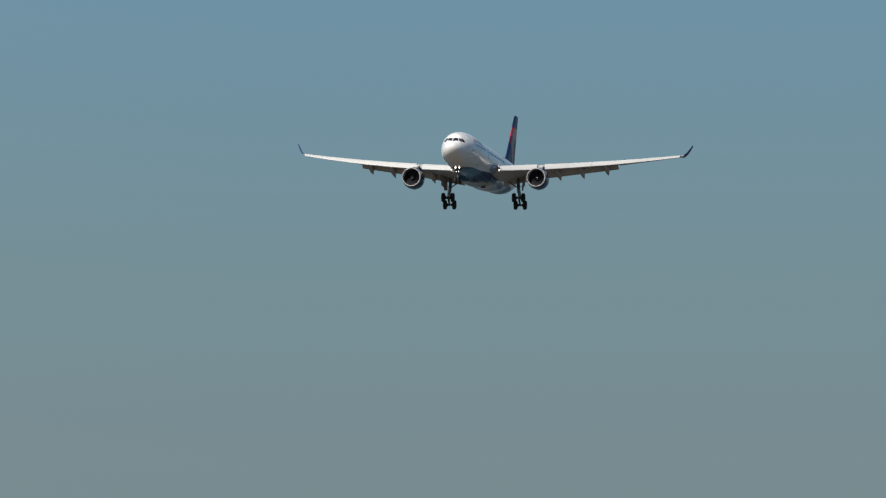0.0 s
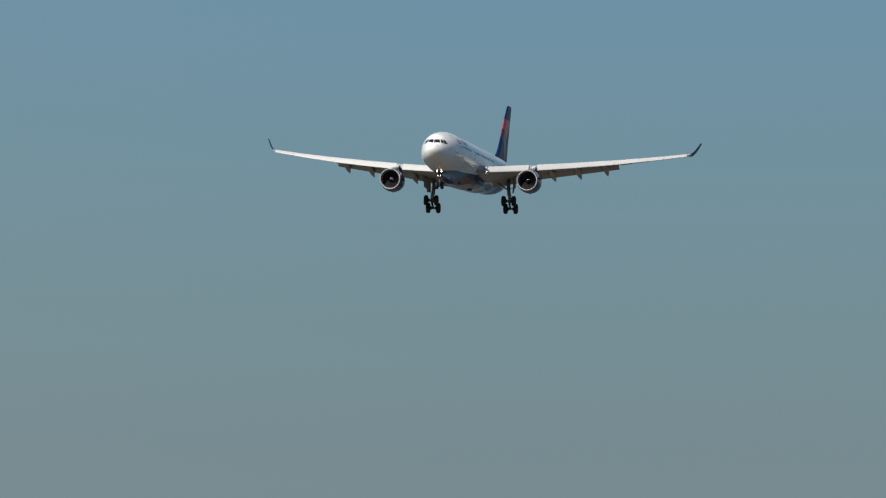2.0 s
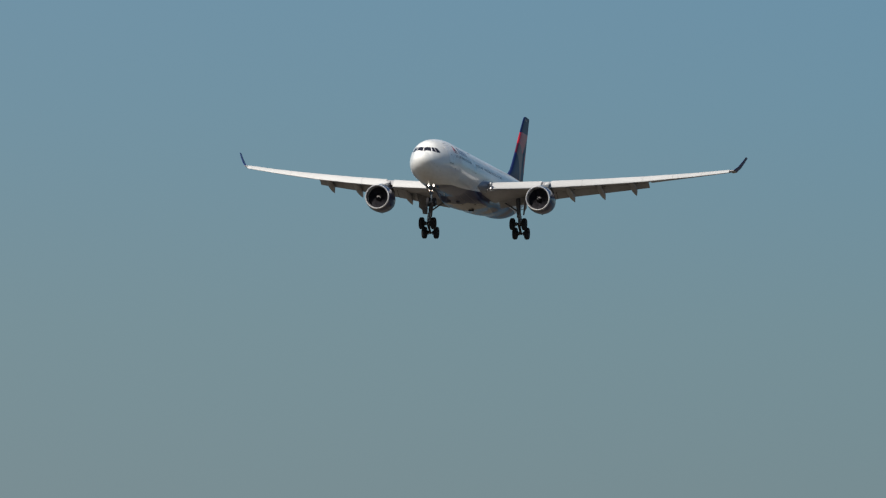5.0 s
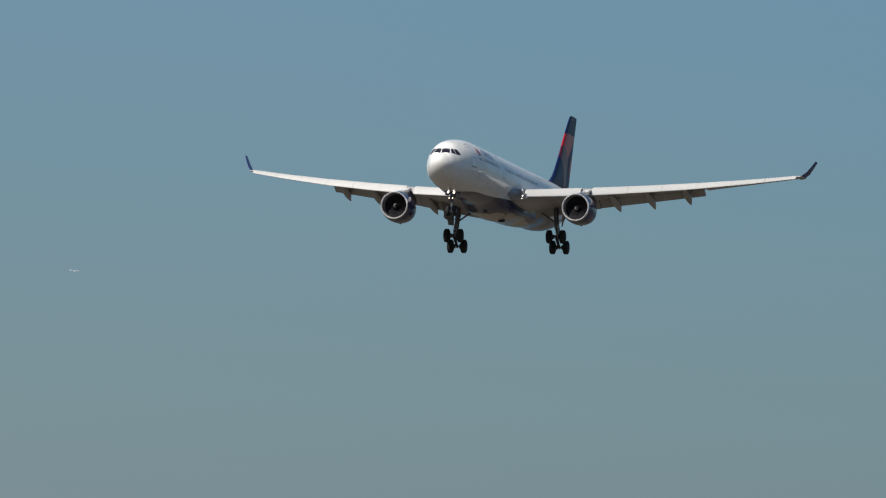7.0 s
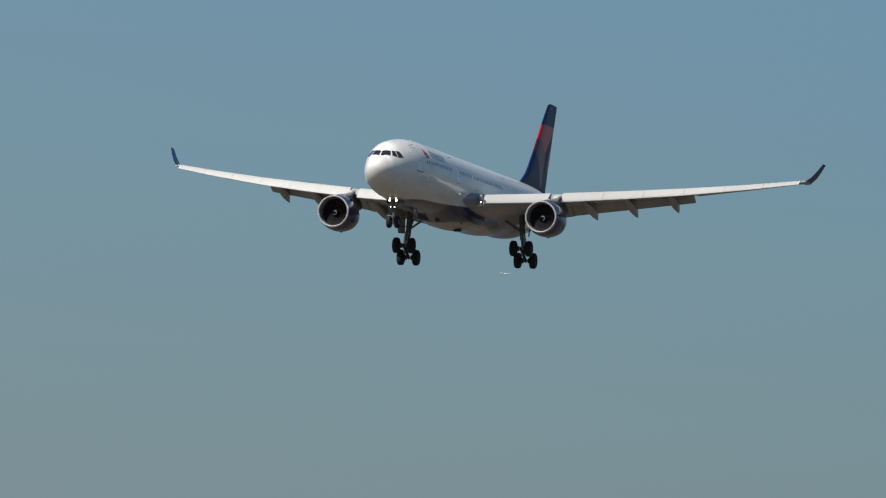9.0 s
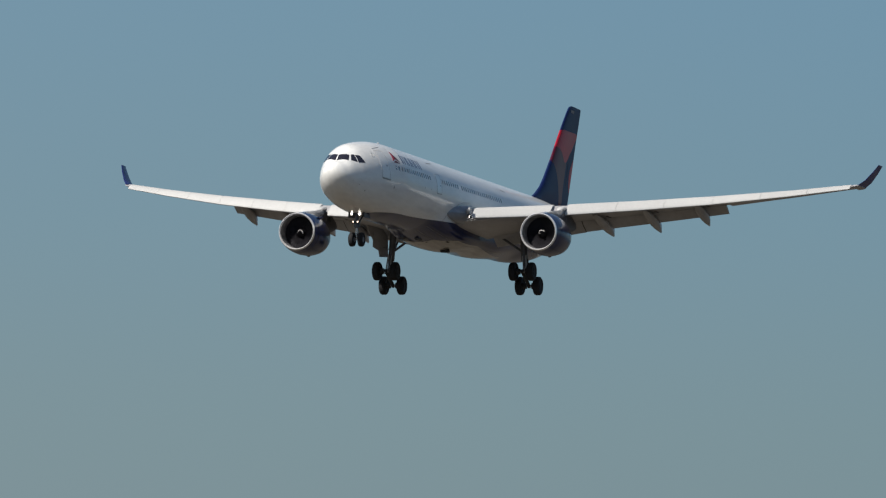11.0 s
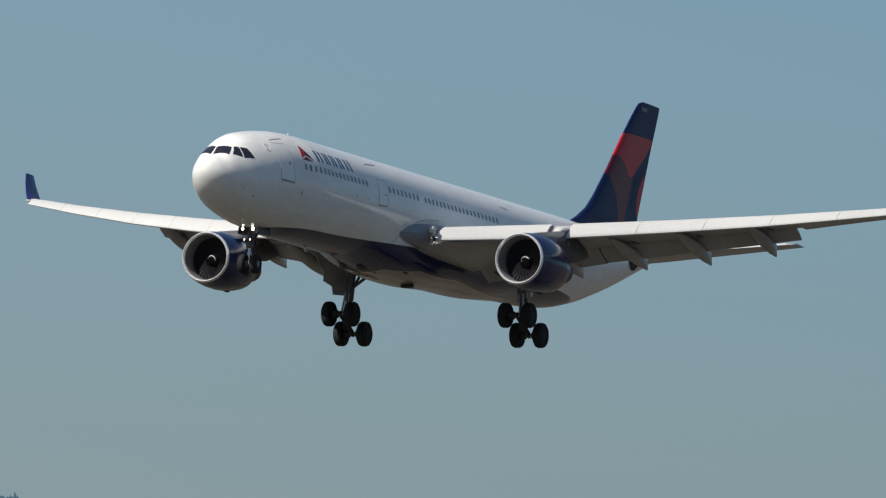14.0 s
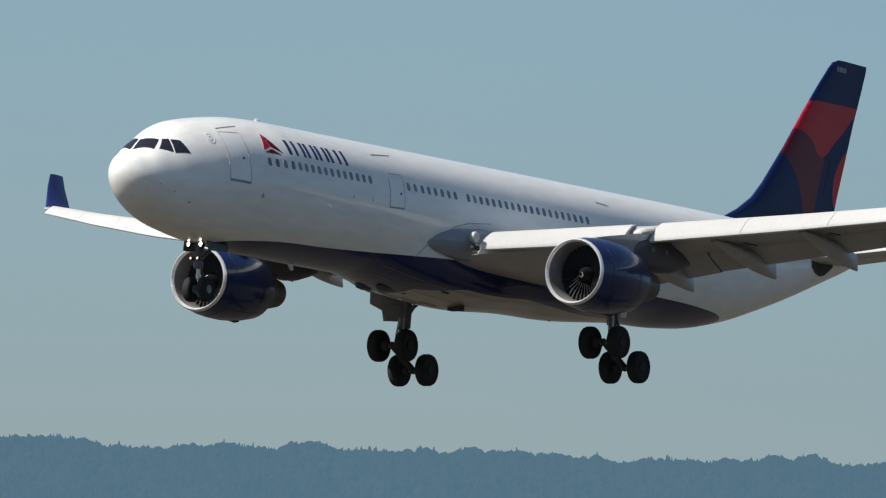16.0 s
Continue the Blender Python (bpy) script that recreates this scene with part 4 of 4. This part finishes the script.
# ---- far wooded ridge ----
def ridge_angle(a):
    """Elevation of the ridge's skyline, in degrees, by bearing."""
    knots = ((-40, 0.4), (0, 1.2), (20, 2.4), (27.5, 3.10), (28.7, 3.275), (29.15, 3.295), (29.4, 3.275), (29.55, 3.335), (30.0, 3.375), (30.17, 3.415), (31.3, 3.41), (31.9, 3.41), (32.05, 3.458),
             (32.4, 3.435), (32.62, 3.432), (32.8, 3.447), (33.05, 3.425), (33.5, 3.48), (34.5, 3.485), (34.6, 3.53), (34.8, 3.498), (35.1, 3.522), (35.4, 3.49), (35.67, 3.505), (35.8, 3.547), (37, 3.56), (50, 3.3), (80, 1.6), (110, 0.3))
    return float(np.interp(a, [k[0] for k in knots], [k[1] for k in knots]))


M_FOREST_HAZE = material("far_forest_haze", (0.005, 0.007, 0.006), 0.95, 0, 0.35, 0.08)
# blue emission paints the haze of distance onto the woods
_b = M_FOREST_HAZE.node_tree.nodes["Principled BSDF"]
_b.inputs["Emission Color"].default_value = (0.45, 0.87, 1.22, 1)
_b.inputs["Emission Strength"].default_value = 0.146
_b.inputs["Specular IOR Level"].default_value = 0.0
FAR, TREE = 4500.0, 13.0


def hill_height(a, r):
    crest = 1.7 + FAR * math.tan(radians(ridge_angle(a))) - TREE * 0.86
    if r <= FAR:
        u = max(0, (r - 3700) / (FAR - 3700))
        return crest * u ** 1.25
    return crest * max(0, 1 - ((r - FAR) / 420) ** 2)


def build_ridge():
    az = [-40 + i for i in range(60)] + [20 + 0.1 * i for i in range(200)] + [40 + i for i in range(71)]
    rs = [3690, 3800, 3950, 4100, 4250, 4350, 4420, 4460, 4480, 4500, 4520, 4560, 4650, 4780, 4900]
    rings_ = [[(r * math.cos(radians(a)), r * math.sin(radians(a)), hill_height(a, r) - 0.3) for a in az] for r in rs]
    tagged(part("backdrop", *loft(rings_, caps=False, closed=False), M_FOREST_HAZE), "wooded ridge on the horizon, its blue haze put in as glow", "hill", kind="structure")
    g = random.Random(11)
    v, f = [], []
    n = 7
    for _ in range(11000):
        a = g.uniform(26.5, 38.5)
        r = FAR + (g.uniform(-70, 4) if g.random() < 0.7 else g.uniform(-12, 10))
        w = g.choice((g.uniform(1.3, 2.2), g.uniform(2.2, 4.2)))
        h = TREE * (0.90 + 0.17 * noise.noise((a * 9, r * 0.02, 0)) + 0.11 * noise.noise((a * 32, 3, 0)) + g.gauss(0, 0.025))
        x, y = r * math.cos(radians(a)), r * math.sin(radians(a))
        z = hill_height(a, r)
        # a conifer here and there among round crowns
        if g.random() < 0.30:
            h *= g.uniform(1.03, 1.10)
            levels = ((0.3, 0.62), (0.62, 0.55), (0.64, 0.42), (0.82, 0.34), (0.84, 0.22), (0.93, 0.13))
        else:
            levels = ((0.3, 1.0), (0.66, 1.05), (0.80, 0.90), (0.89, 0.66), (0.95, 0.34))
        turn = g.uniform(0, 6.28)
        b = len(v)
        for lo, k in levels:
            for q in range(n):
                t = turn + 2 * PI * q / n
                j = w * k * g.uniform(0.72, 1.2)
                v.append((x + j * math.cos(t), y + j * math.sin(t), z + h * (lo + g.uniform(-0.025, 0.025))))
        v.append((x + g.uniform(-0.2, 0.2), y + g.uniform(-0.2, 0.2), z + h * 0.985))
        m = len(levels)
        for i in range(m - 1):
            f += [(b + i * n + q, b + i * n + (q + 1) % n, b + i * n + n + (q + 1) % n, b + i * n + n + q) for q in range(n)]
        f += [(b + (m - 1) * n + q, b + (m - 1) * n + (q + 1) % n, b + m * n) for q in range(n)]
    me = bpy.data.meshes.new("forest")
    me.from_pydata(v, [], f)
    me.materials.append(M_FOREST_HAZE)
    tagged(new("forest", me), "conifer forest along the far ridge, its haze put in as glow", "forest", kind="stuff")


build_ridge()


# ---- bird shape standing in for a speck taken for a far aircraft ----
def build_gull_stand_in():
    m = material("stand_in_white", (0.48, 0.48, 0.48), 0.7, 0, 0.08, 8.0)
    g = tagged(new("gull_stand_in"), "pale bird shape standing in for a distant aircraft", "bird")
    part("body", *revolve([(-0.26, 0.005), (-0.20, 0.045), (-0.08, 0.075), (0.05, 0.07), (0.2, 0.03), (0.28, 0.012)], (0, 0, 0), "x", 14), m, g)
    part("tail", *slab([(0.22, -0.03, 0), (0.40, -0.08, 0), (0.40, 0.08, 0), (0.22, 0.03, 0)], 0.012, (0, 0, 1)), m, g)
    for s in (-1, 1):
        rr = [[(x, s * y, z + 0.012), (x + c * 0.4, s * y, z + 0.025), (x + c, s * y, z), (x + c * 0.4, s * y, z - 0.006)] for y, x, z, c in ((0.04, -0.12, 0.03, 0.26), (0.28, -0.16, 0.09, 0.25), (0.5, -0.06, 0.08, 0.18), (0.68, 0.06, 0.05, 0.04))]
        part("wing", *loft(rr), m, g)
    return g


gull_stand_in = build_gull_stand_in()


# ---- what moves ----
def motions():
    # seconds; place of the origin; roll, pitch, yaw in degrees
    walk(aircraft, [(t, pose(x, y, z, a, b, c)) for t, x, y, z, a, b, c in (
        (0, 1648.50, 285.24, 110.46, 0.88, 3.17, 0.65), (0.5, 1609.61, 286.21, 109.04, 1.02, 2.47, 0.79), (1, 1570.64, 287.10, 107.58, 1.12, 2.33, 0.91),
        (1.5, 1531.58, 287.91, 106.07, 1.22, 2.12, 0.99), (2, 1492.46, 288.63, 104.50, 1.31, 1.83, 1.05), (2.5, 1453.26, 289.27, 102.90, 1.37, 1.63, 1.12),
        (3, 1414.01, 289.82, 101.24, 1.36, 1.65, 1.21), (3.5, 1374.71, 290.28, 99.53, 1.31, 1.91, 1.31), (4, 1335.37, 290.65, 97.77, 1.23, 2.34, 1.42),
        (4.5, 1295.99, 290.93, 95.97, 1.30, 2.49, 1.49), (5, 1256.58, 291.11, 94.11, 1.38, 2.64, 1.56), (5.5, 1217.15, 291.20, 92.21, 1.45, 2.79, 1.63),
        (6, 1177.70, 291.19, 90.26, 1.52, 2.94, 1.71), (6.5, 1138.24, 291.08, 88.25, 1.60, 3.09, 1.78), (7, 1098.78, 290.86, 86.20, 1.87, 2.73, 1.87),
        (7.5, 1059.33, 290.55, 84.10, 2.13, 2.34, 1.99), (8, 1019.89, 290.13, 81.94, 2.35, 2.00, 2.13), (8.5, 980.47, 289.61, 79.74, 2.47, 1.78, 2.29),
        (9, 941.08, 288.97, 77.49, 2.47, 1.70, 2.44), (9.5, 901.72, 288.23, 75.18, 2.27, 1.82, 2.46), (10, 862.41, 287.37, 72.83, 2.06, 1.94, 2.48),
        (10.5, 823.14, 286.41, 70.42, 1.86, 2.06, 2.50), (11, 783.93, 285.32, 67.97, 1.66, 2.18, 2.52), (11.5, 744.78, 284.12, 65.46, 1.46, 2.30, 2.54),
        (12, 705.70, 282.81, 62.90, 1.44, 2.41, 2.48), (12.5, 666.69, 281.37, 60.30, 1.57, 2.54, 2.45), (13, 627.77, 279.81, 57.64, 1.82, 2.74, 2.49),
        (13.5, 588.95, 278.13, 54.92, 2.09, 3.00, 2.58), (14, 550.22, 276.32, 52.16, 2.24, 3.27, 2.67), (14.5, 511.59, 274.39, 49.35, 2.12, 3.39, 2.70),
        (15, 473.08, 272.33, 46.48, 1.70, 3.22, 2.58), (15.5, 434.69, 270.14, 43.57, 1.19, 2.73, 2.35), (16, 396.43, 267.81, 40.60, 1.30, 2.46, 2.30),
    )])
    for k, fan in enumerate(fans):
        x, y, z = fan.location
        walk(fan, [(i * 0.1, pose(x, y, z, (i * 84 + k * 47) % 360)) for i in range(161)])
    far = []
    for t, a, b in ((0, 17.6, 3.4), (7.0, 16.968, 3.818), (7.5, 16.914, 3.839), (8.0, 16.854, 3.868), (8.5, 16.822, 3.920), (9.0, 16.776, 3.967), (16.0, 16.2, 4.6)):
        p = EYE + 1250 * Vector((math.cos(radians(a)), math.sin(radians(a)), math.tan(radians(b))))
        far.append((t, pose(*p, 4, -16, 22)))
    walk(gull_stand_in, far)



motions()
